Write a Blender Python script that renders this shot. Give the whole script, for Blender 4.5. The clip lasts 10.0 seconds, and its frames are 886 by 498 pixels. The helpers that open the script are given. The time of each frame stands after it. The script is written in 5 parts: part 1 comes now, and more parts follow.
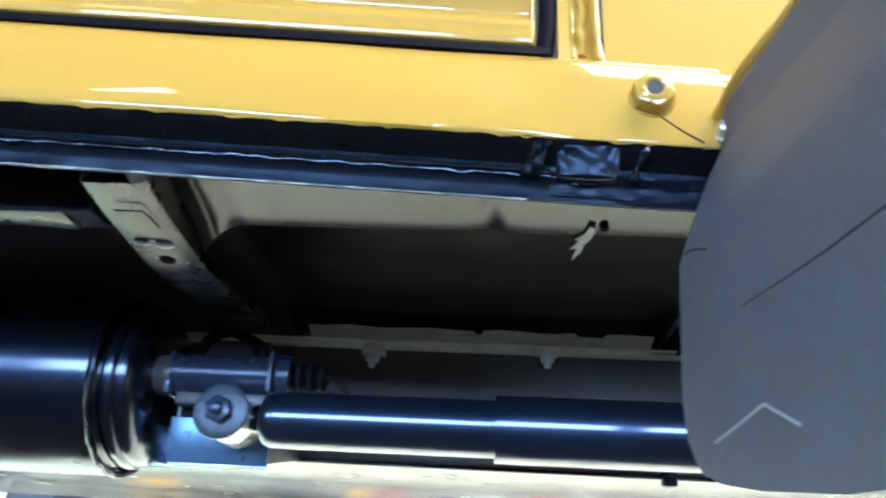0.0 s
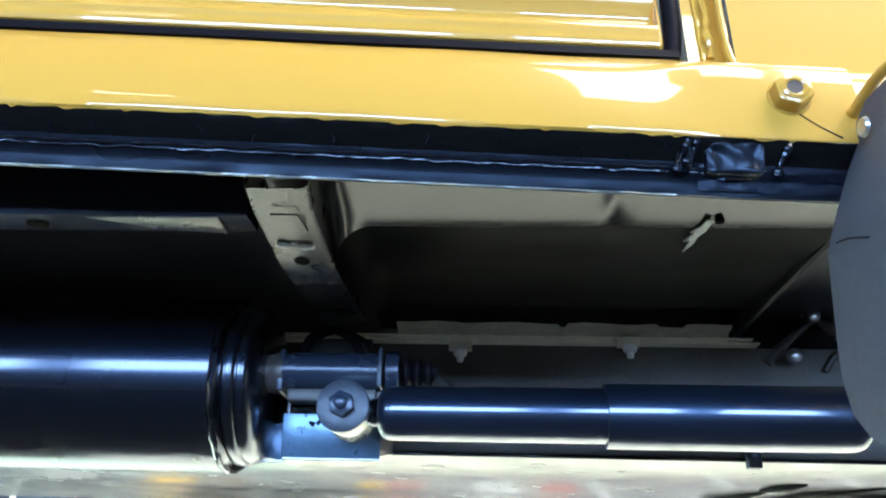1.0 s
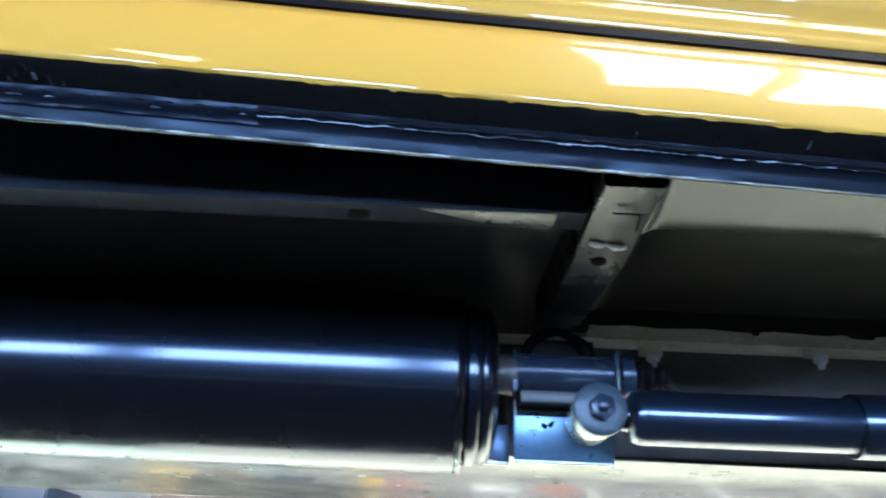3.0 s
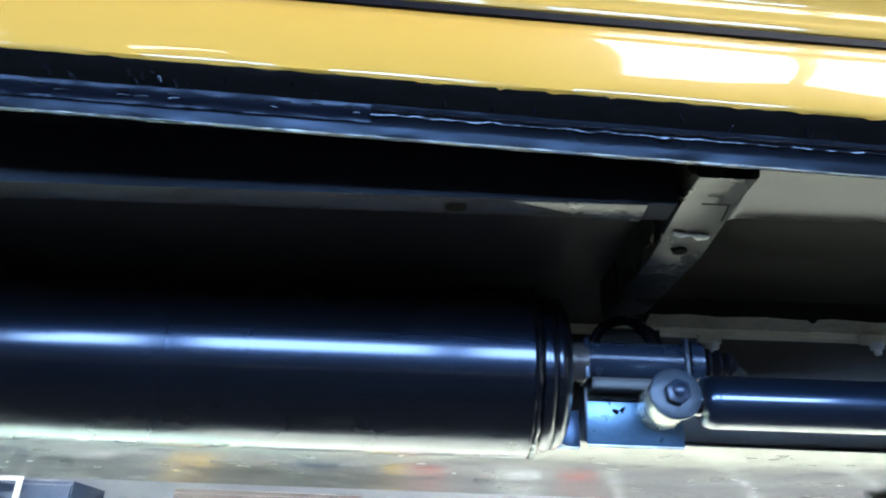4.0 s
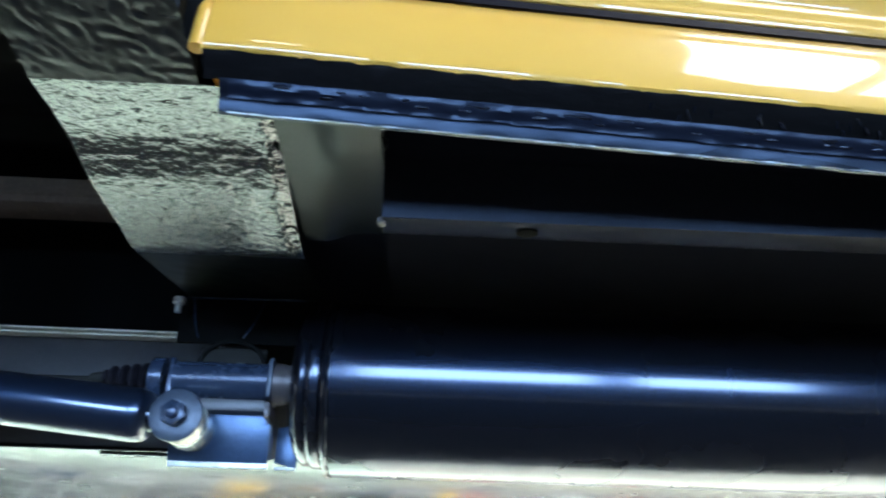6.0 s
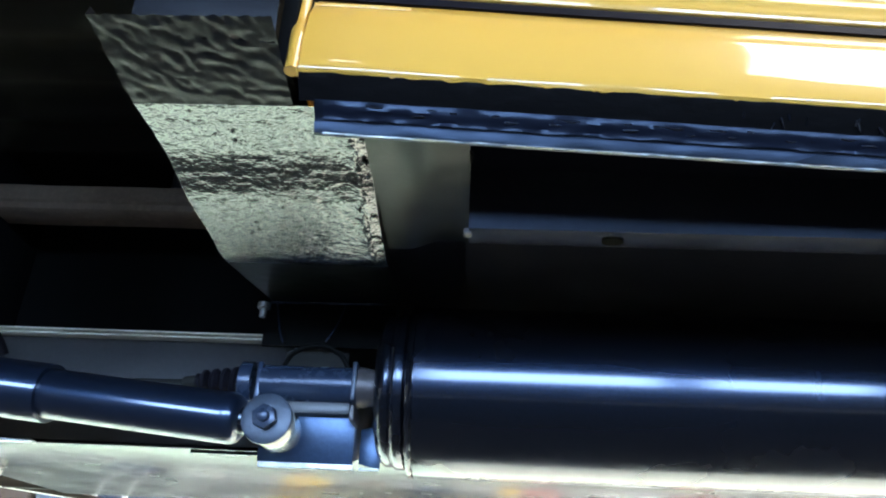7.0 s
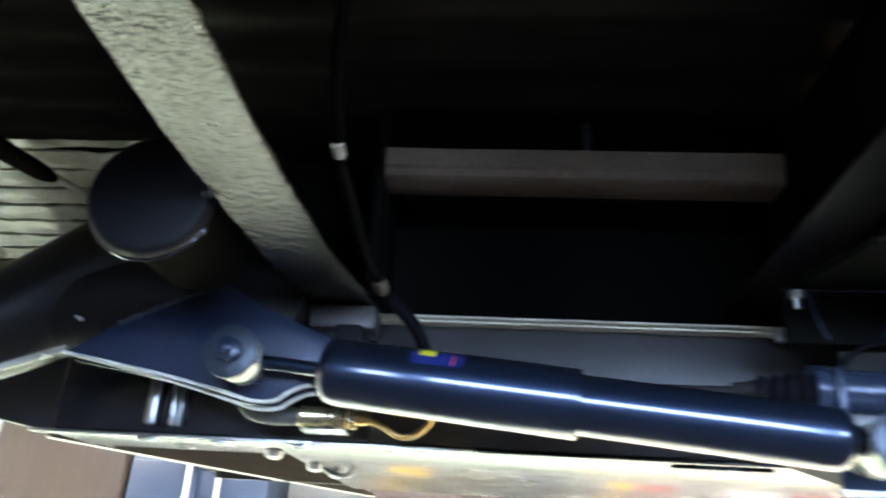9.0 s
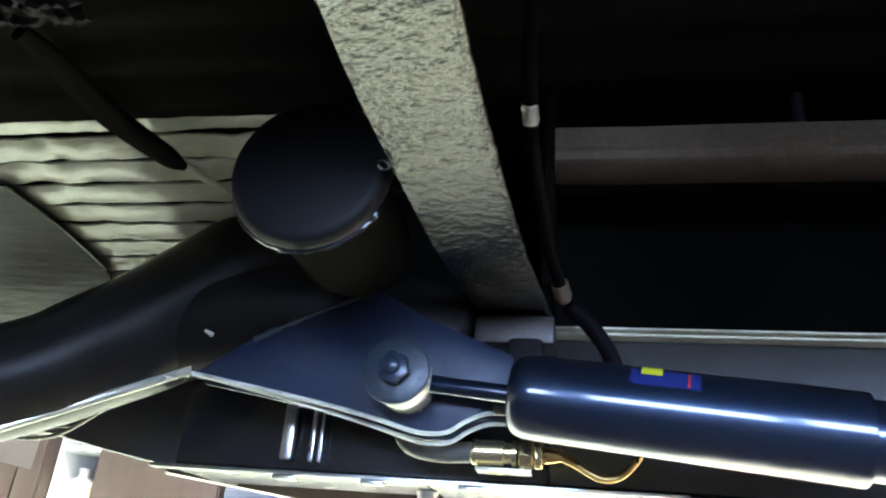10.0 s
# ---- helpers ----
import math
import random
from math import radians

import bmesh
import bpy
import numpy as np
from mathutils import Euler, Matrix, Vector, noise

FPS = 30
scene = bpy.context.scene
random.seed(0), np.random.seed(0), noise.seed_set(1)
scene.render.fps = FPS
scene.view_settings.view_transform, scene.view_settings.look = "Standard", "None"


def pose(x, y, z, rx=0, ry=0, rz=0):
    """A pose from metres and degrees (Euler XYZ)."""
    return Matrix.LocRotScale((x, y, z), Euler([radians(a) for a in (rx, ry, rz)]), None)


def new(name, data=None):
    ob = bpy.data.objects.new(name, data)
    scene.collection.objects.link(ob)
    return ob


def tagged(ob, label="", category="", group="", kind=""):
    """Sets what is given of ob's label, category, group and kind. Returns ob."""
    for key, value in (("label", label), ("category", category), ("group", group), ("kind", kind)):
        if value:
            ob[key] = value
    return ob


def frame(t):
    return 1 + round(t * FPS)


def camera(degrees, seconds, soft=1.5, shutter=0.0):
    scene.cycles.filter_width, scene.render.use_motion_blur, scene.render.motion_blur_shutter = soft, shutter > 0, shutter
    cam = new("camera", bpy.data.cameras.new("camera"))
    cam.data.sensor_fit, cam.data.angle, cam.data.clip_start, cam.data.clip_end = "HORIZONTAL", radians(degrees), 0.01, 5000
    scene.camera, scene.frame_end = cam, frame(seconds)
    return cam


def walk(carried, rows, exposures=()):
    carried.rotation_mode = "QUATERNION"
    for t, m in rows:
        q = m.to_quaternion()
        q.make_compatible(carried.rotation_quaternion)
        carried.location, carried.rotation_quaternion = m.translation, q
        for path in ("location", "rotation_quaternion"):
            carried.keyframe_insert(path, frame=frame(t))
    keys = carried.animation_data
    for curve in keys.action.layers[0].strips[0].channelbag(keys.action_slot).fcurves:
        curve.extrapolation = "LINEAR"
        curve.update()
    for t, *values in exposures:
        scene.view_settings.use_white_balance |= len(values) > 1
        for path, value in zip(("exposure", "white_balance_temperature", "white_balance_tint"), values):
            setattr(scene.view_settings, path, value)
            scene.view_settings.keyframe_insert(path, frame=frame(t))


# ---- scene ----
cam = camera(60.94, 10.0, soft=2.0, shutter=0.5)
PATH = [
    (0.0, 0.0000, 0.0000, 1.4000, 114.94, -3.10, 2.39),
    (0.5, -0.0597, -0.0203, 1.3887, 115.29, -2.12, 2.27),
    (1.0, -0.0960, -0.0251, 1.3846, 114.86, -1.48, 2.13),
    (1.5, -0.0882, -0.0057, 1.3817, 114.38, -1.82, 3.54),
    (2.0, -0.1268, -0.0079, 1.3817, 114.38, -0.83, 3.31),
    (2.5, -0.2360, -0.0063, 1.3800, 114.60, -0.86, -0.36),
    (3.0, -0.3342, -0.0198, 1.3774, 115.25, -2.26, -1.24),
    (4.5, -0.4631, -0.0374, 1.3610, 114.44, -1.89, -0.12),
    (5.0, -0.6091, -0.0273, 1.3811, 114.18, -0.55, -1.50),
    (5.5, -0.7226, -0.0284, 1.3663, 115.56, -0.81, -3.70),
    (6.0, -0.8173, -0.0347, 1.3658, 116.51, -1.52, -2.31),
    (7.5, -0.8589, -0.0491, 1.3789, 115.10, -2.68, 2.57),
    (8.0, -0.9884, -0.0267, 1.3735, 115.42, -1.50, 1.18),
    (8.5, -1.1559, 0.0079, 1.3934, 113.36, -1.81, -0.66),
    (9.0, -1.2777, 0.0514, 1.4210, 112.61, -3.28, 3.84),
    (9.5, -1.3492, 0.1290, 1.4497, 113.47, -3.68, 8.41),
    (10.0, -1.3737, 0.1620, 1.4405, 114.39, -4.59, 9.56),
]
walk(cam, [(t, pose(x, y, z, rx, ry, rz)) for t, x, y, z, rx, ry, rz in PATH], exposures=[(0.0, 0.12, 6250, 10), (3.0, 0.04, 6200, 10), (4.5, 0.03, 6050, 10), (6.0, 0.06, 6200, 10), (7.5, 0.15, 6600, 13), (8.5, 0.3, 6950, 16), (9.0, 0.5, 7150, 17), (10.0, 0.6, 7300, 17)])

# ---------------------------------------------------------------- world and light
world = bpy.data.worlds.new("workshop_sky")
scene.world = world
world.use_nodes = True
wn, wl = world.node_tree.nodes, world.node_tree.links
wsky = wn.new("ShaderNodeTexSky")
wsky.sky_type = 'NISHITA'
wsky.sun_disc = False
wsky.sun_elevation, wsky.sun_rotation = radians(35), radians(200)
wl.new(wsky.outputs[0], wn["Background"].inputs[0])
wn["Background"].inputs[1].default_value = 0.1


# ---------------------------------------------------------------- materials
def mat(name, base, rough=0.5, metal=0.0, ior=1.5, coat=0.0, coat_rough=0.05, grain=0.0, grain_size=200.0, wear=0.1, wear_size=6.0,
        bump=0.0, bump_size=60.0, bump_dist=0.002, lump=0.0, lump_size=25.0, rough_var=0.1, tint=None, stretch=(1, 1, 1), spec=0.5, spec_tint=(1, 1, 1), bump_detail=5.0, coat_ior=1.5):
    """A painted, rubber, metal or stone surface: base colour with two scales of variation, gloss that wanders, fine relief."""
    m = bpy.data.materials.new(name)
    m.use_nodes = True
    n, l = m.node_tree.nodes, m.node_tree.links
    b = n["Principled BSDF"]
    b.inputs["Metallic"].default_value = metal
    b.inputs["IOR"].default_value = ior
    b.inputs["Specular IOR Level"].default_value = spec
    b.inputs["Specular Tint"].default_value = (*spec_tint, 1)
    b.inputs["Coat Weight"].default_value = coat
    b.inputs["Coat IOR"].default_value = coat_ior
    b.inputs["Coat Roughness"].default_value = coat_rough
    geo = n.new("ShaderNodeNewGeometry")
    mp = n.new("ShaderNodeMapping")
    mp.inputs["Scale"].default_value = stretch
    l.new(geo.outputs["Position"], mp.inputs[0])

    def tex(scale, detail=4.0, rough_=0.6):
        t = n.new("ShaderNodeTexNoise")
        t.inputs["Scale"].default_value, t.inputs["Detail"].default_value, t.inputs["Roughness"].default_value = scale, detail, rough_
        l.new(mp.outputs[0], t.inputs["Vector"])
        return t.outputs[0]

    def ramp(src, lo, hi, out_lo, out_hi):
        r = n.new("ShaderNodeMapRange")
        r.inputs[1].default_value, r.inputs[2].default_value, r.inputs[3].default_value, r.inputs[4].default_value = lo, hi, out_lo, out_hi
        l.new(src, r.inputs[0])
        return r.outputs[0]

    def mix(fac, a, c):
        x = n.new("ShaderNodeMix")
        x.data_type = "RGBA"
        for i, v in ((0, fac), (6, a), (7, c)):
            if isinstance(v, (tuple, float, int)):
                x.inputs[i].default_value = v
            else:
                l.new(v, x.inputs[i])
        return x.outputs[2]

    col = (*base, 1)
    dark = tuple(c * 0.6 for c in base) if tint is None else tint
    big, fine = tex(wear_size), tex(grain_size, 3.0)
    c1 = mix(ramp(big, 0.42, 0.7, 0.0, wear), col, (*dark, 1))
    c2 = mix(ramp(fine, 0.45, 0.75, 0.0, grain), c1, (*[min(1, c * 1.5 + 0.004) for c in base], 1))
    l.new(c2, b.inputs["Base Color"])
    l.new(ramp(big, 0.3, 0.7, max(0.02, rough * (1 - rough_var)), rough * (1 + rough_var) + 0.3 * rough_var * 0.1), b.inputs["Roughness"])
    if bump or lump:
        h = None
        if lump:
            b1 = n.new("ShaderNodeBump")
            b1.inputs["Strength"].default_value, b1.inputs["Distance"].default_value = lump, 0.01
            l.new(tex(lump_size, 2.0), b1.inputs["Height"])
            h = b1.outputs[0]
        if bump:
            b2 = n.new("ShaderNodeBump")
            b2.inputs["Strength"].default_value, b2.inputs["Distance"].default_value = bump, bump_dist
            l.new(tex(bump_size, bump_detail), b2.inputs["Height"])
            if h:
                l.new(h, b2.inputs["Normal"])
            h = b2.outputs[0]
        l.new(h, b.inputs["Normal"])
    return m


def glow(name, colour, strength):
    m = bpy.data.materials.new(name)
    m.use_nodes = True
    b = m.node_tree.nodes["Principled BSDF"]
    b.inputs["Base Color"].default_value = (0.05, 0.05, 0.05, 1)
    b.inputs["Emission Color"].default_value = (*colour, 1)
    b.inputs["Emission Strength"].default_value = strength
    return m


YELLOW = mat("mustard_enamel", (0.55, 0.295, 0.044), 0.35, spec=0.15, coat=1.0, coat_rough=0.035, wear=0.12, wear_size=3.0, bump=0.015, bump_size=30, tint=(0.50, 0.245, 0.034))
BLACK = mat("black_chassis_enamel", (0.003, 0.003, 0.0036), 0.27, ior=1.5, spec=0.32, spec_tint=(0.16, 0.42, 1.0), coat=0.9, coat_rough=0.15, coat_ior=1.6, wear=0.3, grain=0.0)
SHOCK = mat("black_damper_enamel", (0.005, 0.007, 0.012), 0.34, spec=0.55, spec_tint=(0.25, 0.5, 1.0), coat=1.0, coat_rough=0.125, coat_ior=1.6, wear=0.4, wear_size=18, grain=0.2, bump=0.04, bump_size=300, bump_dist=0.0006)
BLACK_SATIN = mat("satin_black_enamel", (0.032, 0.032, 0.038), 0.38, ior=1.6, wear=0.4, grain=0.2, bump=0.08, bump_size=250, bump_dist=0.0008)
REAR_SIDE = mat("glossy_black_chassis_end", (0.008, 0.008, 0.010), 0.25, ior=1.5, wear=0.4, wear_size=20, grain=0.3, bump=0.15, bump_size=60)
UNDERSEAL = mat("brushed_black_underseal", (0.005, 0.0045, 0.0045), 0.34, ior=1.5, spec=0.02, wear=0.3, grain=0.3, bump=0.4, bump_size=90, bump_dist=0.002, lump=0.2, lump_size=30, stretch=(0.35, 1, 1))
SEAM = mat("satin_black_seam_paint", (0.005, 0.006, 0.009), 0.28, ior=1.45, spec=0.33, spec_tint=(0.55, 0.72, 1.0), wear=0.3, grain=0.2, bump=0.10, bump_size=200, bump_dist=0.001, stretch=(0.3, 1, 1))
WRINKLE = mat("wrinkled_seam_paint", (0.005, 0.006, 0.011), 0.34, ior=1.45, spec=0.35, spec_tint=(0.6, 0.75, 1.0), wear=0.3, grain=0.2, bump=0.2, bump_size=260, bump_dist=0.0010, stretch=(0.4, 1, 1))
FLANGE = mat("glossy_black_seam", (0.004, 0.005, 0.008), 0.15, ior=1.5, spec_tint=(0.75, 0.85, 1.0), wear=0.3, grain=0.2, bump=0.12, bump_size=260, bump_dist=0.0010, lump=0.04, lump_size=90, stretch=(0.22, 1, 1))
# Darker copy of PAN: the inner floor's missing reflection put into colour.
SHADE_PAN = mat("shaded_floor_enamel", (0.0026, 0.0026, 0.0021), 0.38, ior=1.4, spec=0.035, wear=0.3, grain=0.2, bump=0.03, bump_size=60)
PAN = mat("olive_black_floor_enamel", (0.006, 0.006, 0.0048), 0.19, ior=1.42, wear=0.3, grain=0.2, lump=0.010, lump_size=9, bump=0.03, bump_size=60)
FLOOR_SATIN = mat("dull_black_floor_paint", (0.055, 0.053, 0.050), 0.45, ior=1.45, wear=0.4, grain=0.2, bump=0.05, bump_size=80)
FOLDS = mat("wrinkled_black_sealer", (0.012, 0.012, 0.013), 0.3, ior=1.5, spec=0.22, wear=0.3, grain=0.3, bump=0.3, bump_size=260, bump_dist=0.001)
STRAP = mat("pitted_underseal", (0.013, 0.014, 0.010), 0.17, ior=1.75, wear=0.4, wear_size=30, grain=0.3, bump=1.0, bump_size=150, bump_dist=0.0026, bump_detail=4.5, lump=0.16, lump_size=75, rough_var=0.6)
PAN_ROUGH = mat("brush_marked_underseal", (0.010, 0.012, 0.009), 0.15, ior=2.0, wear=0.3, grain=0.3, bump=0.55, bump_size=250, bump_dist=0.0016, bump_detail=2.5, lump=0.02, lump_size=45, stretch=(0.8, 1.0, 1))
BOTTOM = mat("polished_chassis_plate", (0.012, 0.013, 0.013), 0.2, ior=1.62, wear=0.4, wear_size=14, rough_var=0.4, grain=0.3, bump=0.22, bump_size=45, bump_dist=0.001, lump=0.09, lump_size=11)
KHAKI = mat("khaki_seam_sealer", (0.82, 0.78, 0.60), 0.35, wear=0.5, wear_size=30, grain=0.3, bump=0.3, bump_size=120)
RUBBER = mat("grey_black_rubber", (0.085, 0.090, 0.105), 0.5, wear=0.4, wear_size=5, grain=0.25, bump=0.12, bump_size=350, bump_dist=0.0006)
DULLKHAKI = mat("dirty_khaki_sealer", (0.46, 0.44, 0.33), 0.3, wear=0.4, wear_size=35, grain=0.4, bump=0.4, bump_size=120, tint=(0.30, 0.27, 0.20))
DULL = mat("dusty_brown_grey_paint", (0.25, 0.165, 0.10), 0.5, wear=0.5, wear_size=15, grain=0.3, bump=0.15, bump_size=90)
FRONT_SIDE = mat("brown_chassis_side", (0.085, 0.077, 0.068), 0.45, ior=1.5, wear=0.6, wear_size=16, grain=0.4, bump=0.1, bump_size=160)
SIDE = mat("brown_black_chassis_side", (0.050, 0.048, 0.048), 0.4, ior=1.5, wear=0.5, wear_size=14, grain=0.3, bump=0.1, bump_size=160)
# Two copies of the bracket's steel: window light put into the brighter blue.
BRACKET_DIM = mat("dim_blue_bracket_enamel", (0.040, 0.070, 0.125), 0.32, metal=0.5, wear=0.4, wear_size=40, grain=0.3, bump=0.15, bump_size=150)
BRACKET_LIT = mat("blue_lit_bracket_enamel", (0.11, 0.19, 0.29), 0.3, metal=0.5, wear=0.4, wear_size=40, grain=0.3, bump=0.15, bump_size=150)
GREENFLOOR = mat("green_reflection_floor", (0.56, 0.69, 0.59), 0.35, wear=0.35, wear_size=1.2, grain=0.2, grain_size=40, bump=0.1, bump_size=30)
# Pale uneven tone for the sill's lower lip.
LIP = mat("pale_lip_edge", (0.16, 0.17, 0.15), 0.3, metal=0.2, wear=0.6, wear_size=30, grain=0.3, tint=(0.05, 0.05, 0.05))
BEAM = mat("dull_brown_beam_paint", (0.20, 0.145, 0.10), 0.55, spec=0.3, wear=0.6, wear_size=15, grain=0.4, bump=0.15, bump_size=90)
RECESS = mat("dull_grey_brown_plate", (0.036, 0.029, 0.028), 0.9, spec=0.0, wear=0.5, wear_size=12, grain=0.3, bump=0.1, bump_size=90)
# Near-black without gloss: the shade of holes, gaps and recesses put into colour.
SHADE_BLACK = mat("shade_black_paint", (0.008, 0.008, 0.0074), 0.8, spec=0.0)
RAIL = mat("black_rail_enamel", (0.013, 0.013, 0.016), 0.25, ior=1.5, spec=0.06, spec_tint=(0.6, 0.75, 1.0), wear=0.3, grain=0.2, bump=0.03, bump_size=200, bump_dist=0.0006)
HOUSING = mat("dull_black_housing_paint", (0.006, 0.006, 0.008), 0.48, ior=1.3, wear=0.3, grain=0.2, bump=0.06, bump_size=200, bump_dist=0.0006)
NECK = mat("brown_grey_bare_steel", (0.075, 0.064, 0.062), 0.4, metal=0.3, wear=0.6, wear_size=60, grain=0.4, bump=0.2, bump_size=200, tint=(0.06, 0.045, 0.04))
# Pale base for worn edges; also paints highlights and reflections on lower edges.
EDGE = mat("worn_edge_with_highlight", (0.78, 0.78, 0.70), 0.3, metal=0.2, wear=0.6, wear_size=45, grain=0.3, tint=(0.18, 0.17, 0.15))
WELL = mat("dead_black_paint", (0.014, 0.013, 0.010), 0.7, spec=0.2, wear=0.3, bump=0.1, bump_size=90)
PRESSED = mat("pressed_outrigger_paint", (0.009, 0.0085, 0.007), 0.28, ior=1.45, spec=0.36, wear=0.4, wear_size=25, grain=0.3, bump=0.05, bump_size=150)
BELLOWS = mat("black_rubber", (0.006, 0.005, 0.007), 0.55, spec=0.06, wear=0.3, grain=0.2, bump=0.1, bump_size=200)
ZINC = mat("zinc_plated_steel", (0.68, 0.69, 0.68), 0.3, metal=1.0, wear=0.5, wear_size=40, grain=0.3, bump=0.1, bump_size=200)
STEELBLUE = mat("blue_black_steel", (0.024, 0.036, 0.062), 0.26, metal=0.3, wear=0.4, wear_size=40, grain=0.3, bump=0.15, bump_size=150)
PLATE = mat("scuffed_blue_black_plate", (0.013, 0.022, 0.050), 0.40, metal=0.2, wear=0.6, wear_size=22, grain=0.4, bump=0.12, bump_size=120, rough_var=0.3)
FASTENER = mat("blue_grey_plated_steel", (0.032, 0.042, 0.058), 0.36, metal=0.3, wear=0.5, wear_size=60, grain=0.4, bump=0.2, bump_size=180)
BUSH = mat("cast_light_bush", (0.92, 0.90, 0.76), 0.26, metal=0.7, wear=0.4, wear_size=40, grain=0.3, bump=0.1)
BRASS = mat("brass_fitting", (0.92, 0.76, 0.46), 0.22, metal=0.9, wear=0.4, wear_size=60, grain=0.2)
COPPER = mat("copper_pipe", (0.80, 0.52, 0.22), 0.28, metal=1.0, wear=0.4, wear_size=60, grain=0.2)
RUST = mat("rust_primer", (0.17, 0.12, 0.08), 0.55, wear=0.6, wear_size=20, grain=0.4, bump=0.2, bump_size=80)
HOSE = mat("grey_rubber_hose", (0.09, 0.085, 0.075), 0.5, wear=0.4, wear_size=50, grain=0.2, bump=0.1)
DECAL_BLUE = mat("blue_sticker", (0.012, 0.022, 0.12), 0.25, wear=0.15)
DECAL_YELLOW = mat("yellow_sticker", (0.55, 0.52, 0.03), 0.3, wear=0.15)
DECAL_RED = mat("red_sticker", (0.4, 0.03, 0.03), 0.3)
CONCRETE = mat("painted_workshop_floor", (0.66, 0.66, 0.555), 0.35, wear=0.35, wear_size=1.2, grain=0.2, grain_size=40, bump=0.1, bump_size=30)
PLASTER = mat("white_wall_paint", (0.72, 0.71, 0.68), 0.7, wear=0.2, wear_size=1.0, grain=0.1, bump=0.1, bump_size=80)
CEIL = mat("dim_roof_boards", (0.06, 0.065, 0.08), 0.7, wear=0.3, wear_size=1.0, bump=0.1)
BROWN = mat("brown_cabinet_wood", (0.032, 0.022, 0.019), 0.45, wear=0.5, wear_size=3, grain=0.3, stretch=(6, 6, 0.6), bump=0.1)
BLUE = mat("blue_cabinet_enamel", (0.013, 0.025, 0.055), 0.4, wear=0.3, wear_size=2)
GREY = mat("grey_enamel", (0.35, 0.35, 0.36), 0.45, wear=0.3)
WHITE = mat("white_enamel", (0.8, 0.8, 0.8), 0.4, wear=0.15)
RED = mat("red_enamel", (0.36, 0.09, 0.08), 0.4, wear=0.2)
AMBER = mat("amber_enamel", (0.7, 0.42, 0.05), 0.4, wear=0.2)
LAMP = glow("cool_lamp_panel", (1.0, 0.97, 0.93), 16.0)
# Unseen fill lamps added to brighten the far floor that the car reflects.
AISLE_FILL = glow("unseen_aisle_fill", (0.96, 1.0, 0.90), 145.0)
REAR_AISLE_FILL = glow("unseen_rear_aisle_fill", (0.97, 1.0, 0.93), 185.0)
PANE = glow("bright_daylight_pane", (0.39, 0.62, 1.0), 34.0)
FROST = glow("frosted_daylight_glass", (0.95, 0.97, 1.0), 0.55)
MATTE = mat("plain_matt_black", (0.010, 0.010, 0.012), 0.75, spec=0.2, wear=0.3, wear_size=2, bump=0.3, bump_size=60)
LOWWALL = mat("pale_grey_wall_paint", (0.27, 0.265, 0.275), 0.7, wear=0.35, wear_size=1.5, bump=0.1, bump_size=80)
# Pale base holds the bright floor reflection of the black ribs.
PALE = mat("pale_reflection_sealer", (0.52, 0.54, 0.40), 0.25, ior=2.0, wear=0.3, wear_size=12, grain=0.3, bump=0.2, bump_size=150, bump_dist=0.0012, stretch=(0.5, 1, 1))
ARM = mat("soft_black_arm_paint", (0.012, 0.0110, 0.0105), 0.45, spec=0.10, coat=1.0, coat_rough=0.30, coat_ior=1.15, wear=0.3, grain=0.2, bump=0.04, bump_size=200, bump_dist=0.0006)
SMOOTH = mat("olive_black_brushed_enamel", (0.008, 0.009, 0.007), 0.30, ior=1.25, spec=0.45, wear=0.3, grain=0.2, bump=0.06, bump_size=60)
DIM = mat("blue_grey_wall_paint", (0.06, 0.07, 0.10), 0.7, wear=0.3, wear_size=1.0, bump=0.1, bump_size=80)


# ---------------------------------------------------------------- mesh helpers
def holder(name, at, label, category, group="", kind=""):
    ob = new(name)
    ob.location = at
    ob.empty_display_size = 0.05
    return tagged(ob, label, category, group, kind)


def finish(bm, material, smooth=40):
    bmesh.ops.recalc_face_normals(bm, faces=bm.faces[:])
    me = bpy.data.meshes.new("mesh")
    for f in bm.faces:
        f.smooth = True
    lim = radians(smooth)
    for e in bm.edges:
        if len(e.link_faces) != 2 or e.calc_face_angle(0.0) > lim:
            e.smooth = False
    bm.to_mesh(me)
    bm.free()
    me.materials.append(material)
    return me


def part(name, bm, material, parent=None, label="", smooth=40):
    ob = new(name, finish(bm, material, smooth))
    ob.data.name = name
    if parent is not None:
        bpy.context.view_layer.update()
        ob.parent = parent
        ob.matrix_parent_inverse = parent.matrix_world.inverted()
    if label:
        ob["label"] = label
    return ob


def box(x0, x1, y0, y1, z0, z1, bevel=0.0, bm=None, seg=2):
    own = bmesh.new()
    bmesh.ops.create_cube(own, size=1)
    for v in own.verts:
        v.co = Vector(((x0 + x1) / 2 + v.co.x * (x1 - x0), (y0 + y1) / 2 + v.co.y * (y1 - y0), (z0 + z1) / 2 + v.co.z * (z1 - z0)))
    if bevel:
        bmesh.ops.bevel(own, geom=own.edges[:], offset=bevel, segments=seg, affect='EDGES', profile=0.5)
    return merge(bm, own)


def merge(bm, own):
    if bm is None:
        return own
    me = bpy.data.meshes.new("tmp")
    own.to_mesh(me)
    own.free()
    bm.from_mesh(me)
    bpy.data.meshes.remove(me)
    return bm


def frame_of(a, b):
    d = (Vector(b) - Vector(a)).normalized()
    up = Vector((0, 0, 1)) if abs(d.z) < 0.9 else Vector((1, 0, 0))
    s = d.cross(up).normalized()
    return d, s, s.cross(d)


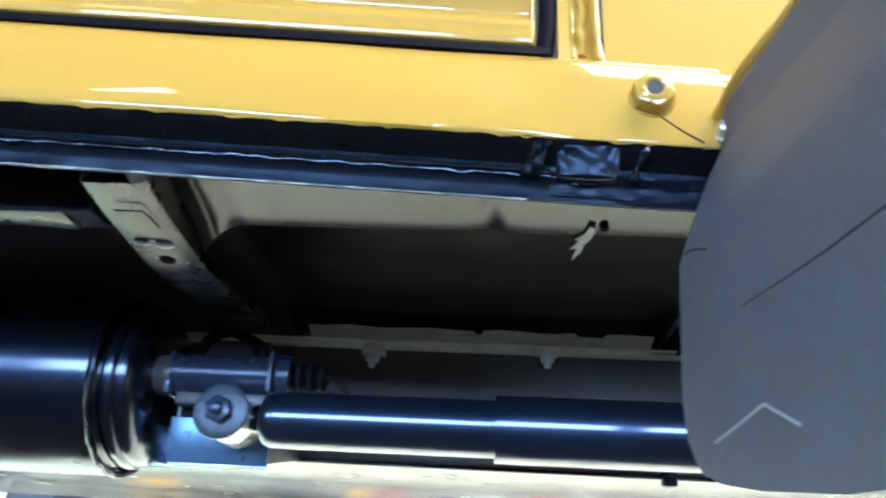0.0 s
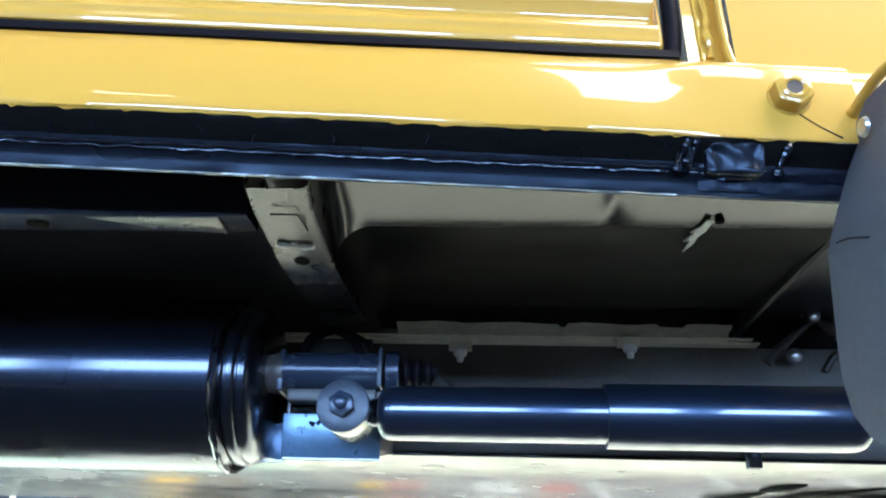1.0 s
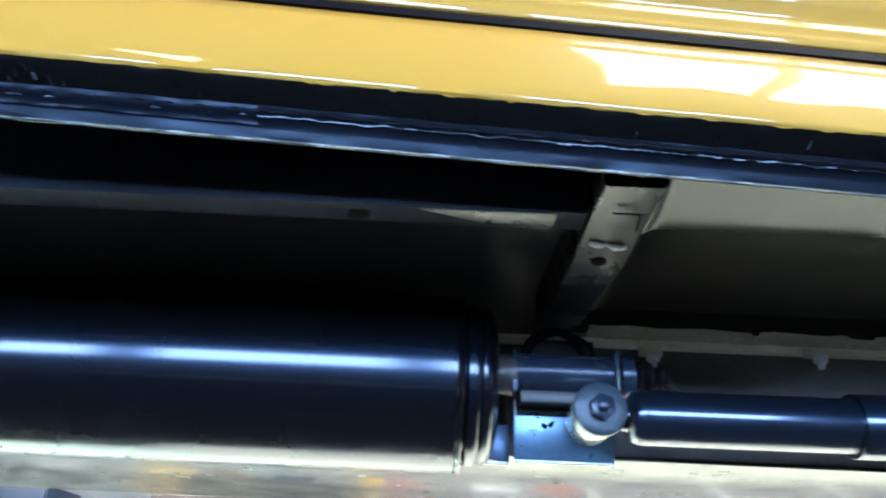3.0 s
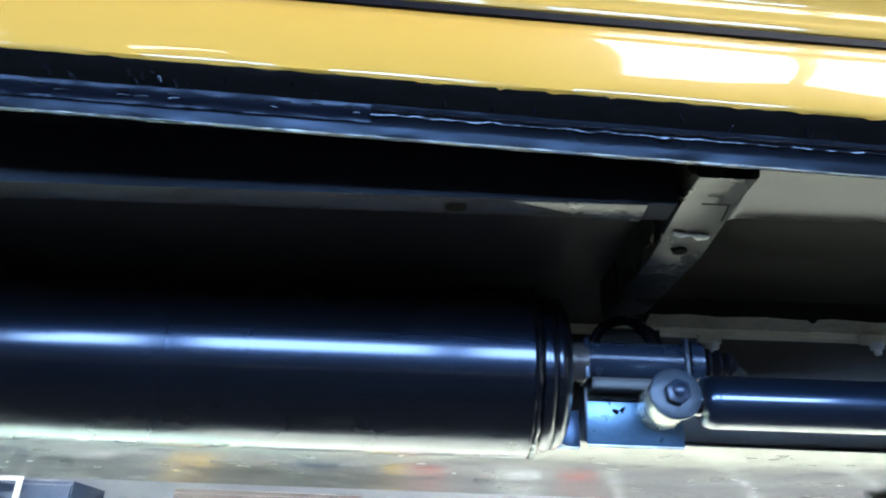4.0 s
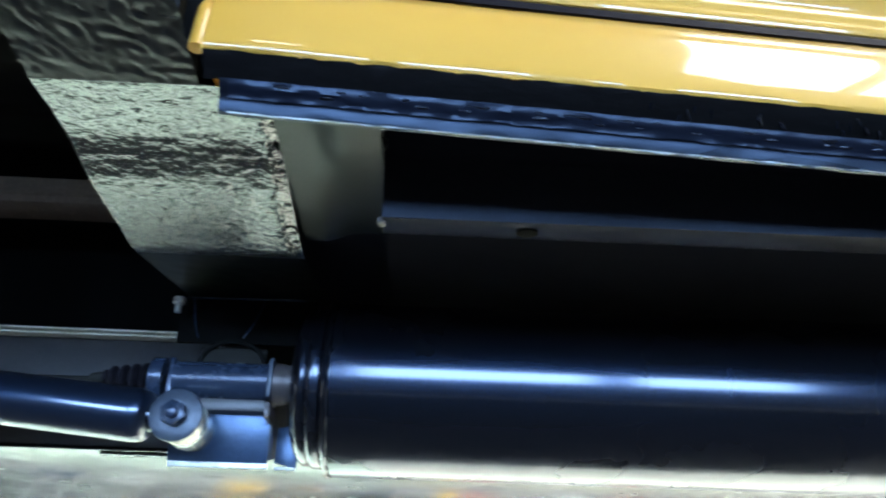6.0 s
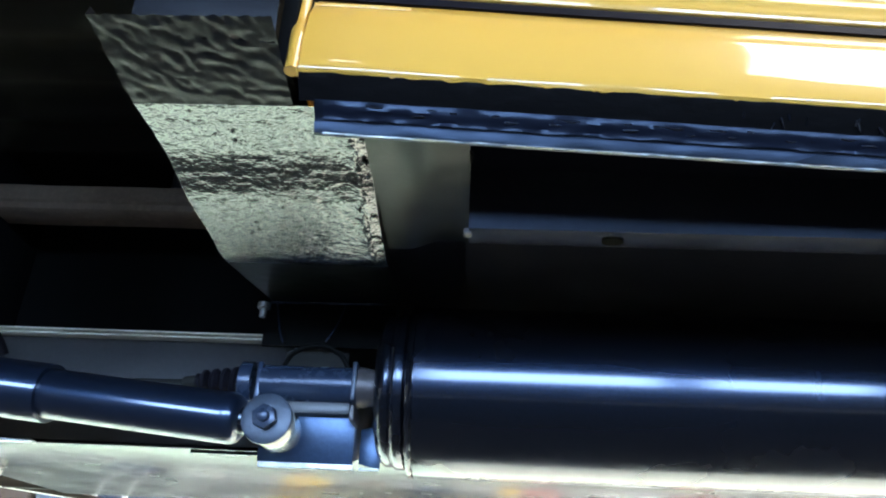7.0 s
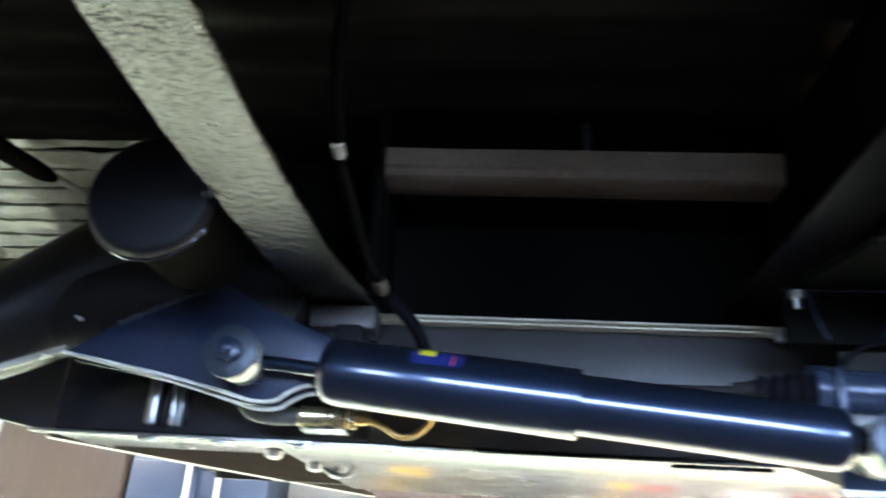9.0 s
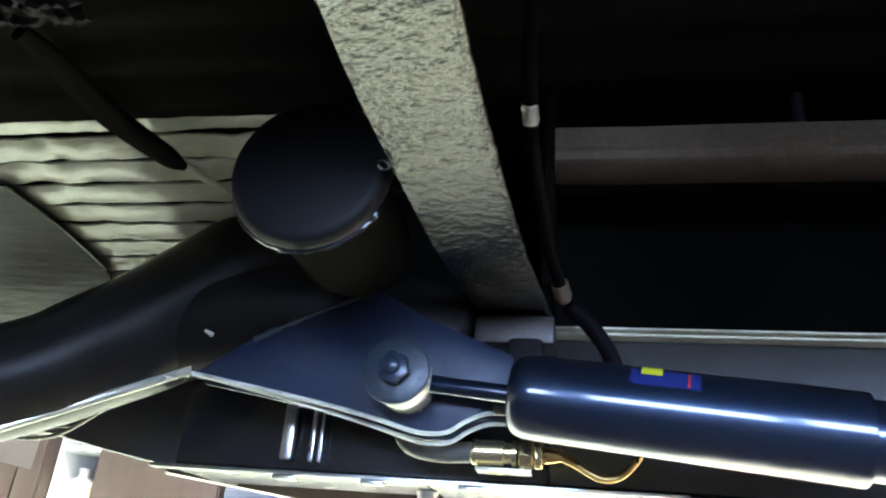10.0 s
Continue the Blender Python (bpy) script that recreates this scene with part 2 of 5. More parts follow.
def lathe(profile, a, b, seg=40, bm=None, cap=True):
    """Turn (distance from a towards b, radius) pairs about the line from a to b."""
    own = bmesh.new()
    d, s, u = frame_of(a, b)
    rings = []
    for t, r in profile:
        c = Vector(a) + d * t
        rings.append([own.verts.new(c + (s * math.cos(k * math.tau / seg) + u * math.sin(k * math.tau / seg)) * max(r, 1e-5)) for k in range(seg)])
    for p, q in zip(rings, rings[1:]):
        for k in range(seg):
            own.faces.new((p[k], p[(k + 1) % seg], q[(k + 1) % seg], q[k]))
    if cap:
        own.faces.new(rings[0])
        own.faces.new(rings[-1])
    return merge(bm, own)


def smooth_line(pts, n=6):
    """A Catmull-Rom curve through pts."""
    p = [Vector(v) for v in pts]
    p = [2 * p[0] - p[1]] + p + [2 * p[-1] - p[-2]]
    out = []
    for i in range(1, len(p) - 2):
        for k in range(n):
            t = k / n
            out.append(0.5 * ((2 * p[i]) + (p[i + 1] - p[i - 1]) * t + (2 * p[i - 1] - 5 * p[i] + 4 * p[i + 1] - p[i + 2]) * t * t + (3 * p[i] - p[i - 1] - 3 * p[i + 1] + p[i + 2]) * t ** 3))
    return out + [p[-2]]


def tube(pts, radius, seg=14, bm=None, curve=6, radii=None):
    own = bmesh.new()
    line = smooth_line(pts, curve) if curve else [Vector(v) for v in pts]
    rings, s = [], None
    for i, c in enumerate(line):
        d = (line[min(i + 1, len(line) - 1)] - line[max(i - 1, 0)]).normalized()
        if s is None:
            s = d.cross(Vector((0, 0, 1)) if abs(d.z) < 0.9 else Vector((1, 0, 0))).normalized()
        s = (s - d * s.dot(d)).normalized()
        u = s.cross(d)
        r = radius
        if radii:
            f = i / (len(line) - 1) * (len(radii) - 1)
            j = min(int(f), len(radii) - 2)
            r = radii[j] + (radii[j + 1] - radii[j]) * (f - j)
        rings.append([own.verts.new(c + (s * math.cos(k * math.tau / seg) + u * math.sin(k * math.tau / seg)) * r) for k in range(seg)])
    for p, q in zip(rings, rings[1:]):
        for k in range(seg):
            own.faces.new((p[k], p[(k + 1) % seg], q[(k + 1) % seg], q[k]))
    own.faces.new(rings[0])
    own.faces.new(rings[-1])
    return merge(bm, own)


def plate(outline, origin, ax, ay, thick, bevel=0.0, bm=None):
    """A flat plate: a 2D outline in the axes ax, ay from origin, thickened along ax x ay."""
    own = bmesh.new()
    o, ax, ay = Vector(origin), Vector(ax), Vector(ay)
    n = ax.cross(ay).normalized()
    lo = [own.verts.new(o + ax * x + ay * y) for x, y in outline]
    f = own.faces.new(lo)
    r = bmesh.ops.extrude_face_region(own, geom=[f])
    bmesh.ops.translate(own, verts=[v for v in r["geom"] if isinstance(v, bmesh.types.BMVert)], vec=n * thick)
    if bevel:
        bmesh.ops.recalc_face_normals(own, faces=own.faces[:])
        bmesh.ops.bevel(own, geom=[e for e in own.edges if e.calc_face_angle(0) > 1.0], offset=bevel, segments=2, affect='EDGES', profile=0.5)
    return merge(bm, own)


def rounded(pts, r, n=5):
    """A polygon with its corners rounded by r."""
    out = []
    for i, p in enumerate(pts):
        p, a, b = Vector(p), Vector(pts[i - 1]), Vector(pts[(i + 1) % len(pts)])
        da, db = (a - p), (b - p)
        k = min(r, da.length * 0.45, db.length * 0.45)
        s, e = p + da.normalized() * k, p + db.normalized() * k
        for j in range(n + 1):
            t = j / n
            out.append(tuple((1 - t) ** 2 * s + 2 * t * (1 - t) * p + t * t * e))
    return out


def hexagon(r, turn=0.0):
    return [(r * math.cos(turn + k * math.tau / 6), r * math.sin(turn + k * math.tau / 6)) for k in range(6)]


# The body side runs out a little towards the tail: points of it are given as x, u inwards and v upwards from the sill's lower edge.
def body(x, u, v):
    return Vector((x, 0.321 + 0.0563 * (x + 0.4) + u, 1.6365 - 0.0168 * (x + 0.4) + v))


def run(profile, x0, x1, step=0.02, wobble=0.0, freq=30.0, thick=0.0, bm=None, at=body, seed=0.0):
    """A sheet that follows the body along x with the given (u, v) profile."""
    own = bmesh.new()
    n = max(1, int(abs(x1 - x0) / step))
    rows = []
    for i in range(n + 1):
        x = x0 + (x1 - x0) * i / n
        row = []
        for j, (u, v) in enumerate(profile):
            p = at(x, u, v)
            if wobble:
                p += Vector((0, noise.noise(Vector((x * freq, j * 1.7, seed))), noise.noise(Vector((x * freq, j * 1.7, seed + 9))))) * wobble
            row.append(own.verts.new(p))
        rows.append(row)
    for a, b in zip(rows, rows[1:]):
        for j in range(len(profile) - 1):
            own.faces.new((a[j], a[j + 1], b[j + 1], b[j]))
    if thick:
        bmesh.ops.recalc_face_normals(own, faces=own.faces[:])
        bmesh.ops.solidify(own, geom=own.faces[:], thickness=thick)
    return merge(bm, own)


def loop_run(profile, x0, x1, step=0.02, wobble=0.0, freq=30.0, bm=None, at=body, seed=0.0):
    """As run, with a closed profile and closed ends."""
    own = bmesh.new()
    n = max(1, int(abs(x1 - x0) / step))
    rows = []
    for i in range(n + 1):
        x = x0 + (x1 - x0) * i / n
        row = []
        for j, (u, v) in enumerate(profile):
            p = at(x, u, v)
            if wobble:
                p += Vector((0, noise.noise(Vector((x * freq, j * 1.7, seed))), noise.noise(Vector((x * freq, j * 1.7, seed + 9))))) * wobble
            row.append(own.verts.new(p))
        rows.append(row)
    m = len(profile)
    for a, b in zip(rows, rows[1:]):
        for j in range(m):
            own.faces.new((a[j], a[(j + 1) % m], b[(j + 1) % m], b[j]))
    own.faces.new(rows[0])
    own.faces.new(rows[-1])
    return merge(bm, own)


def world_at(x, u, v):
    return Vector((x, u, v))


# ---------------------------------------------------------------- the workshop
def structure(name, bm, material, label):
    return tagged(part(name, bm, material), label, name.split("_")[0], kind="structure")


RX0, RX1, RY0, RY1, RH = -8.0, 7.0, -3.6, 5.5, 4.6
structure("floor", box(RX0 - 0.2, RX1 + 0.2, RY0 - 0.2, RY1 + 0.2, -0.2, 0.0), CONCRETE, "pale painted concrete floor of the workshop")
# Unseen black sheets added so the near floor reflects dark in the car.
for xa, xb, yb in ((-1.15, 6.4, 1.38), (-7.4, -1.155, 1.75)):
    tagged(part("dark_floor_sheet", box(xa, xb, -3.3, yb, 0.0, 0.006), MATTE), "unseen black sheet added to darken the floor's reflection", "floor mat", group="floor mats")
# Unseen green sheet added to tint what the rear panels reflect.
structure("walkway", box(RX0, -1.15, 1.76, RY1 - 0.01, 0.0, 0.004), GREENFLOOR, "unseen pale green sheet added to tint the floor's reflection")
structure("wall_north", box(RX0, RX1, RY1, RY1 + 0.2, 0.0, RH), LOWWALL, "pale grey painted workshop wall behind the cabinets")
structure("wall_west", box(RX0 - 0.2, RX0, RY0 - 0.2, RY1 + 0.2, 0.0, RH), PLASTER, "white painted end wall of the workshop")
structure("wall_east", box(RX1, RX1 + 0.2, RY0 - 0.2, RY1 + 0.2, 0.0, RH), PLASTER, "white painted end wall of the workshop")
structure("ceiling", box(RX0 - 0.2, RX1 + 0.2, RY0 - 0.2, RY1 + 0.2, RH, RH + 0.2), CEIL, "dim boarded workshop ceiling")

# the long window wall
WINDOWS = [(-3.8, -2.5), (-2.05, 0.15), (0.45, 2.1)]
WZ0, WZ1 = 1.6, 2.7
bm = box(RX0, RX1, RY0 - 0.2, RY0, 0.0, WZ0)
box(RX0, RX1, RY0 - 0.2, RY0, WZ1, RH, bm=bm)
xs = [RX0] + [v for w in WINDOWS for v in w] + [RX1]
for a, b in zip(xs[::2], xs[1::2]):
    box(a, b, RY0 - 0.2, RY0, WZ0, WZ1, bm=bm)
structure("wall_south", bm, DIM, "blue-grey painted workshop wall with a row of windows")
for k, (a, b) in enumerate(WINDOWS):
    w = holder("window_%d" % (k + 1), ((a + b) / 2, RY0 - 0.1, WZ0), "steel framed workshop window with bright daylight panes", "window", kind="structure")
    bm = box(a, b, RY0 - 0.12, RY0 - 0.06, WZ0, WZ0 + 0.04)
    box(a, b, RY0 - 0.12, RY0 - 0.06, WZ1 - 0.04, WZ1, bm=bm)
    for xx in (a, b - 0.04):
        box(xx, xx + 0.04, RY0 - 0.12, RY0 - 0.06, WZ0 + 0.04, WZ1 - 0.04, bm=bm)
    part("window_frame", bm, GREY, w)
    part("pane", box(a + 0.04, b - 0.04, RY0 - 0.10, RY0 - 0.09, WZ0 + 0.04, WZ1 - 0.04), PANE, w)


def ceiling_light(x0, x1, y0, y1, z, label, lamp=None, skew=0.0, wall_skirt=0.0):
    t = holder("ceiling_light", ((x0 + x1) / 2, (y0 + y1) / 2, z), label, "ceiling light", group="workshop lamps")
    bm = box(x0 - 0.03, x1 + 0.03, y0 - 0.03, y1 + 0.03, z + 0.02, z + 0.09, 0.008)
    pane = box(x0, x1, y0, y1, z, z + 0.02)
    for v in list(bm.verts) + list(pane.verts):
        v.co.x -= skew * (v.co.y - (y0 + y1) / 2)
    part("housing", bm, WHITE, t)
    part("diffuser", pane, lamp or LAMP, t)
    # Unseen skirt added to shade the far wall from the fill lamps.
    if wall_skirt:
        part("wall_skirt", box(x0 - 0.04, x1 + 0.04, y1 + 0.03, y1 + 0.036, z - wall_skirt, z + 0.09, 0.002), CEIL, t, "opaque skirt added to keep lamp light off the wall")
    part("hanger", box((x0 + x1) / 2 - 0.01, (x0 + x1) / 2 + 0.01, (y0 + y1) / 2 - 0.01, (y0 + y1) / 2 + 0.01, z + 0.09, RH), GREY, t)
    return t


for x0 in (0.50, 1.43, 2.36):
    ceiling_light(x0, x0 + 0.8, -1.75, 0.05, 4.2, "square cool white ceiling lamp panel", skew=0.245)
for x0 in (-4.6, -3.7, -2.4, -1.5):
    ceiling_light(x0, x0 + 0.36, -1.9, -1.78, 3.6, "short cool white fluorescent ceiling lamp")
# Added fill row out of view, stronger towards the tail.
for x0 in (-6.2, -4.2, -2.2, -0.2, 1.8, 3.8):
    ceiling_light(x0, x0 + 1.5, 3.6, 4.1, 3.4, "long unseen fill lamp added to brighten the aisle floor", REAR_AISLE_FILL if x0 < -2 else AISLE_FILL, wall_skirt=0.45)


# far side of the workshop, seen below the car
def cabinet(x0, x1, z1, material, label, leaves=2, depth=0.5, handle=True, z0=1.45):
    t = holder("cabinet", ((x0 + x1) / 2, RY1 - depth / 2, z0), label, "cabinet", group="cabinets along the far wall")
    y0 = RY1 - depth
    part("carcass", box(x0, x1, y0, RY1 - 0.002, z0, z1, 0.01), material, t)
    w = (x1 - x0) / leaves
    for k in range(leaves):
        d = part("cabinet_door", box(x0 + k * w + 0.006, x0 + (k + 1) * w - 0.006, y0 - 0.022, y0 - 0.001, z0 + 0.03, z1 - 0.03, 0.006), material, t)
        if handle:
            part("handle", box(x0 + (k + 0.85) * w, x0 + (k + 0.85) * w + 0.02, y0 - 0.05, y0 - 0.022, z0 + 0.1, z0 + 0.26, 0.006), ZINC, d)
    return t


cabinet(-7.6, -5.66, 2.5, BLUE, "blue enamelled steel wall cabinet with closed doors", 3)
cabinet(-5.62, -5.05, 2.6, BROWN, "brown wooden wall cabinet with grooved doors", 3, handle=False)
cabinet(-4.64, -3.72, 2.5, BROWN, "brown wooden wall cabinet with a closed door", 1, handle=False)
cabinet(-3.68, -2.75, 1.96, BLUE, "blue enamelled steel wall cabinet with closed doors", 2)
cabinet(-2.1, -0.9, 1.94, BROWN, "dark brown wooden wall cabinet with closed doors", 2, handle=False)


def shelf_unit(x0, x1, z, label):
    t = holder("shelf_unit", ((x0 + x1) / 2, RY1 - 0.2, 0), label, "shelf", group="open shelves along the far wall")
    for xx in (x0, x1 - 0.04):
        part("upright", box(xx, xx + 0.04, RY1 - 0.4, RY1 - 0.002, 0, z[-1] + 0.5, 0.004), WHITE, t)
    for zz in z:
        part("shelf_board", box(x0 + 0.04, x1 - 0.04, RY1 - 0.42, RY1 - 0.002, zz, zz + 0.03, 0.004), WHITE, t)
    return t


shelf_unit(-5.04, -4.66, (0.4, 1.1, 1.7, 2.13), "narrow white open shelf between two cabinets")


def bottle(x, y, z, r, h, material, label):
    prof = [(0, r * 0.9), (0.01, r), (h * 0.62, r), (h * 0.72, r * 0.8), (h * 0.8, r * 0.4), (h * 0.9, r * 0.36), (h * 0.9, r * 0.45), (h, r * 0.45)]
    return tagged(part("bottle", lathe(prof, (x, y, z), (x, y, z + 1), 24), material), label, "bottle", "bottles on the shelves")


bottle(-4.92, 5.25, 2.16, 0.06, 0.3, WHITE, "white plastic bottle standing on a shelf board")
bottle(-4.90, 5.25, 1.73, 0.09, 0.3, WHITE, "white plastic bottle standing on a shelf board")
bottle(-4.76, 5.25, 1.73, 0.05, 0.28, AMBER, "amber bottle standing on a shelf board")


def workbench(x0, x1):
    t = holder("workbench", ((x0 + x1) / 2, 4.9, 0), "grey workbench with a pale top in front of the cabinets", "workbench")
    part("bench_top", box(x0, x1, 4.55, 4.95, 0.76, 0.80, 0.006), GREY, t)
    for xx in (x0 + 0.05, x1 - 0.11):
        for yy in (4.58, 4.86):
            part("leg", box(xx, xx + 0.06, yy, yy + 0.06, 0, 0.76, 0.004), GREY, t)
    return t


workbench(-3.4, 0.75)


def bin_(x, w, h, material, label):
    t = holder("storage_bin", (x + w / 2, 4.75, 0.80), label, "bin", "bins on the workbench")
    bm = box(x, x + w, 4.62, 4.9, 0.80, 0.83, 0.004)
    for a, b, c, d in ((x, x + 0.012, 4.62, 4.9), (x + w - 0.012, x + w, 4.62, 4.9), (x + 0.012, x + w - 0.012, 4.62, 4.632), (x + 0.012, x + w - 0.012, 4.888, 4.9)):
        box(a, b, c, d, 0.825, 0.80 + h, 0, bm=bm)
    part("tub", bm, material, t)
    part("lid", box(x - 0.006, x + w + 0.006, 4.614, 4.906, 0.80 + h, 0.82 + h, 0.006), material, t)
    return t


for x, w, h, m_, c_ in ((-3.3, 0.3, 0.2, BLUE, "blue"), (-2.8, 0.22, 0.3, GREY, "grey"), (-2.1, 0.24, 0.26, AMBER, "amber yellow"), (-1.7, 0.2, 0.2, RUST, "brown"), (-1.3, 0.26, 0.24, BLUE, "blue"), (-0.75, 0.12, 0.26, AMBER, "amber yellow"), (-0.6, 0.22, 0.28, RED, "red"), (-0.05, 0.26, 0.34, WHITE, "white"), (0.36, 0.22, 0.3, RED, "red")):
    bin_(x, w, h, m_, c_ + " lidded plastic storage bin on the workbench")


# glazed sliding door on the far side
dr = holder("door_1", (2.6, RY1 - 0.03, 0), "wide white sliding door with frosted daylight glass", "door", kind="structure")
for k in range(4):
    xx = 0.85 + k * 0.95
    part("door_pane", box(xx + 0.03, xx + 0.92, RY1 - 0.04, RY1 - 0.03, 0.08, 2.3), FROST, dr)
    part("door_stile", box(xx - 0.03, xx + 0.03, RY1 - 0.06, RY1 - 0.002, 0.0, 2.4, 0.004), WHITE, dr)


def ladder(x, y):
    t = holder("ladder", (x, y, 0), "small pale grey ladder leaning before the blue cabinet", "ladder")
    for dx in (0, 0.2):
        part("rail", box(x + dx, x + dx + 0.03, y, y + 0.03, 0, 2.02, 0.004), GREY, t)
    for k in range(7):
        part("rung", box(x + 0.03, x + 0.2, y + 0.004, y + 0.026, 0.2 + k * 0.29, 0.225 + k * 0.29), GREY, t)
    return t


ladder(-3.28, 4.92)


def sheet(x0, x1, y0, y1, height, step=0.006, thick=0.002, bm=None, step_y=0.0):
    """A near-level pressed sheet, z from height(x, y)."""
    own = bmesh.new()
    nx, ny = max(2, round((x1 - x0) / step)), max(2, round((y1 - y0) / (step_y or step)))
    grid = [[own.verts.new((x, y, height(x, y))) for y in (y0 + (y1 - y0) * j / ny for j in range(ny + 1))] for x in (x0 + (x1 - x0) * i / nx for i in range(nx + 1))]
    for i in range(nx):
        for j in range(ny):
            own.faces.new((grid[i][j], grid[i][j + 1], grid[i + 1][j + 1], grid[i + 1][j]))
    # a turned-up rim gives the sheet its thickness
    rim = [grid[i][0] for i in range(nx + 1)] + [grid[nx][j] for j in range(1, ny + 1)] + [grid[i][ny] for i in range(nx - 1, -1, -1)] + [grid[0][j] for j in range(ny - 1, 0, -1)]
    up = [own.verts.new(v.co + Vector((0, 0, thick))) for v in rim]
    for k in range(len(rim)):
        q = (k + 1) % len(rim)
        own.faces.new((rim[k], rim[q], up[q], up[k]))
    return merge(bm, own)


def bolt_head(name, c, axis, r, h, material, parent, washer=0.0, label=""):
    """A hexagon head with a shank end and, if wanted, a washer, standing out along axis from c."""
    a = Vector(axis).normalized()
    _, s, u = frame_of((0, 0, 0), a)
    bm = plate(hexagon(r, 0.35), Vector(c), s, u, h if s.cross(u).dot(a) > 0 else -h, r * 0.1)
    ob = part(name, bm, material, parent, label)
    if washer:
        part("washer", lathe([(-0.001, washer * 0.97), (0, washer), (0.0022, washer), (0.003, washer * 0.95), (0.003, r * 0.8)], c, Vector(c) + a, 36), material, parent)
    return ob


def blob_line(pts, r, material, parent, name="weld_bead", wobble=0.35, n=5, seg=8):
    """An uneven bead of weld or sealer."""
    line = smooth_line(pts, n)
    radii = [r * (1 + wobble * noise.noise(Vector((p.x * 160, p.y * 160, p.z * 160)))) for p in line]
    return part(name, tube(line, r, seg, curve=0, radii=radii), material, parent)


# ---------------------------------------------------------------- chassis
def chassis():
    t = holder("chassis", (-0.6, 0.95, 1.513), "black painted platform chassis with flat polished underside", "chassis")
    y0, y1, z0, z1, xa, xb = 0.745, 1.19, 1.513, 1.630, -1.70, 0.75
    # One side plate in three tones: brown ahead, darker middle, near-black rear.
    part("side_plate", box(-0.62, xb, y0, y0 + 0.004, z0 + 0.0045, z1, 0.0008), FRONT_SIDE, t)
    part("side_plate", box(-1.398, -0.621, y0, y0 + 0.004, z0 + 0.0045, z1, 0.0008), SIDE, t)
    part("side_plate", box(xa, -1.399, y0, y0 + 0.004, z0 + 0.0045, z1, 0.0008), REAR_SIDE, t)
    part("side_plate", box(xa, xb, y1 - 0.004, y1, z0 + 0.0045, z1, 0.0008), BLACK_SATIN, t)
    part("bottom_plate", box(-1.492, xb, y0 - 0.001, y1, z0, z0 + 0.004, 0.0012), BOTTOM, t, "mirror-like black bottom plate")
    part("rear_plate", box(xa, -1.4935, y0 - 0.001, 0.825, z0, z0 + 0.004, 0.0012), BOTTOM, t)
    far_edge = [(-1.752, 0.8265), (-1.684, 0.985), (-1.5955, 1.185), (-1.4935, 1.40)]
    part("recess_plate", plate([(-1.4935, 0.8265)] + far_edge, (0, 0, z0 + 0.010), (1, 0, 0), (0, 1, 0), -0.004, 0.0006), RECESS, t, "dull grey-brown recessed plate")
    part("recess_edge", tube([(x, y, z0 + 0.006) for x, y in far_edge], 0.0016, 8, curve=3), ZINC, t, "thin bright folded edge")
    part("top_flange", box(xa, 0.197, y0 - 0.013, y0 + 0.03, z1, z1 + 0.0022, 0.0006), KHAKI, t, "khaki flange along the chassis top")
    part("top_flange", box(xa, 0.19, y0 - 0.016, y0 + 0.03, z1 + 0.004, z1 + 0.006, 0.0006), KHAKI, t, "khaki flange of the floor")
    part("top_plate", box(xa, xb, y0 + 0.031, y1, z1, z1 + 0.003), BLACK_SATIN, t)
    horn = [(-2.05, 1.600), (-1.88, 1.600), (-1.81, 1.634), (-1.705, 1.634), (-1.705, 1.5175), (-1.80, 1.5330), (-1.9151, 1.5547), (-2.05, 1.560)]
    part("rear_horn", plate(horn, (0, 0.885, 0), (1, 0, 0), (0, 0, 1), 0.05, 0.002), BLACK_SATIN, t)
    part("end_plate", box(xa, xa + 0.004, y0 + 0.005, y1 - 0.005, z0 + 0.012, z1 - 0.001), BLACK_SATIN, t)
    # clips and bolts of the floor joint
    for x, z in ((-0.112, 1.614), (0.061, 1.620)):
        part("joint_clip", box(x - 0.012, x + 0.012, y0 - 0.020, y0 - 0.012, z + 0.004, z + 0.014, 0.001), KHAKI, t)
        part("joint_bolt", lathe([(0, 0.003), (0.002, 0.0038), (0.006, 0.004), (0.0065, 0.0065), (0.011, 0.0075), (0.013, 0.006)], (x, y0 - 0.024, z - 0.010), (x, y0 - 0.024, 2), 16), WHITE, t, "pale plated bolt")
    # dull black curved strokes under the plate, ahead of the cylinder
    for k, (xa_, ya_, xb_, yb_, bow) in enumerate(((0.222, 1.10, 0.262, 0.955, 0.03), (0.250, 0.945, 0.285, 0.885, 0.02), (0.278, 1.10, 0.380, 0.900, 0.05), (0.300, 1.02, 0.330, 0.93, 0.02), (0.345, 1.14, 0.46, 0.93, 0.05), (0.40, 0.91, 0.44, 0.87, 0.01))):
        pts = [(xa_ + (xb_ - xa_) * f + bow * math.sin(f * math.pi) * -0.4, ya_ + (yb_ - ya_) * f, z0 - 0.0006) for f in (0, 0.25, 0.5, 0.75, 1)]
        part("dark_stroke", tube(pts, 0.004, 8, radii=[0.0008, 0.0040, 0.0052, 0.0060, 0.0010]), MATTE, t, "dull black curved stroke")
    for k in range(26):
        x, y = random.uniform(-1.45, 0.3), random.uniform(0.77, 1.1)
        a, n_ = random.uniform(-0.5, 0.5), random.uniform(0.004, 0.02)
        part("scratch", tube([(x, y, z0 - 0.0001), (x + n_ * math.cos(a), y + n_ * math.sin(a), z0 - 0.0001)], 0.0005, 5, curve=1), ZINC, t, "short bright scratch")
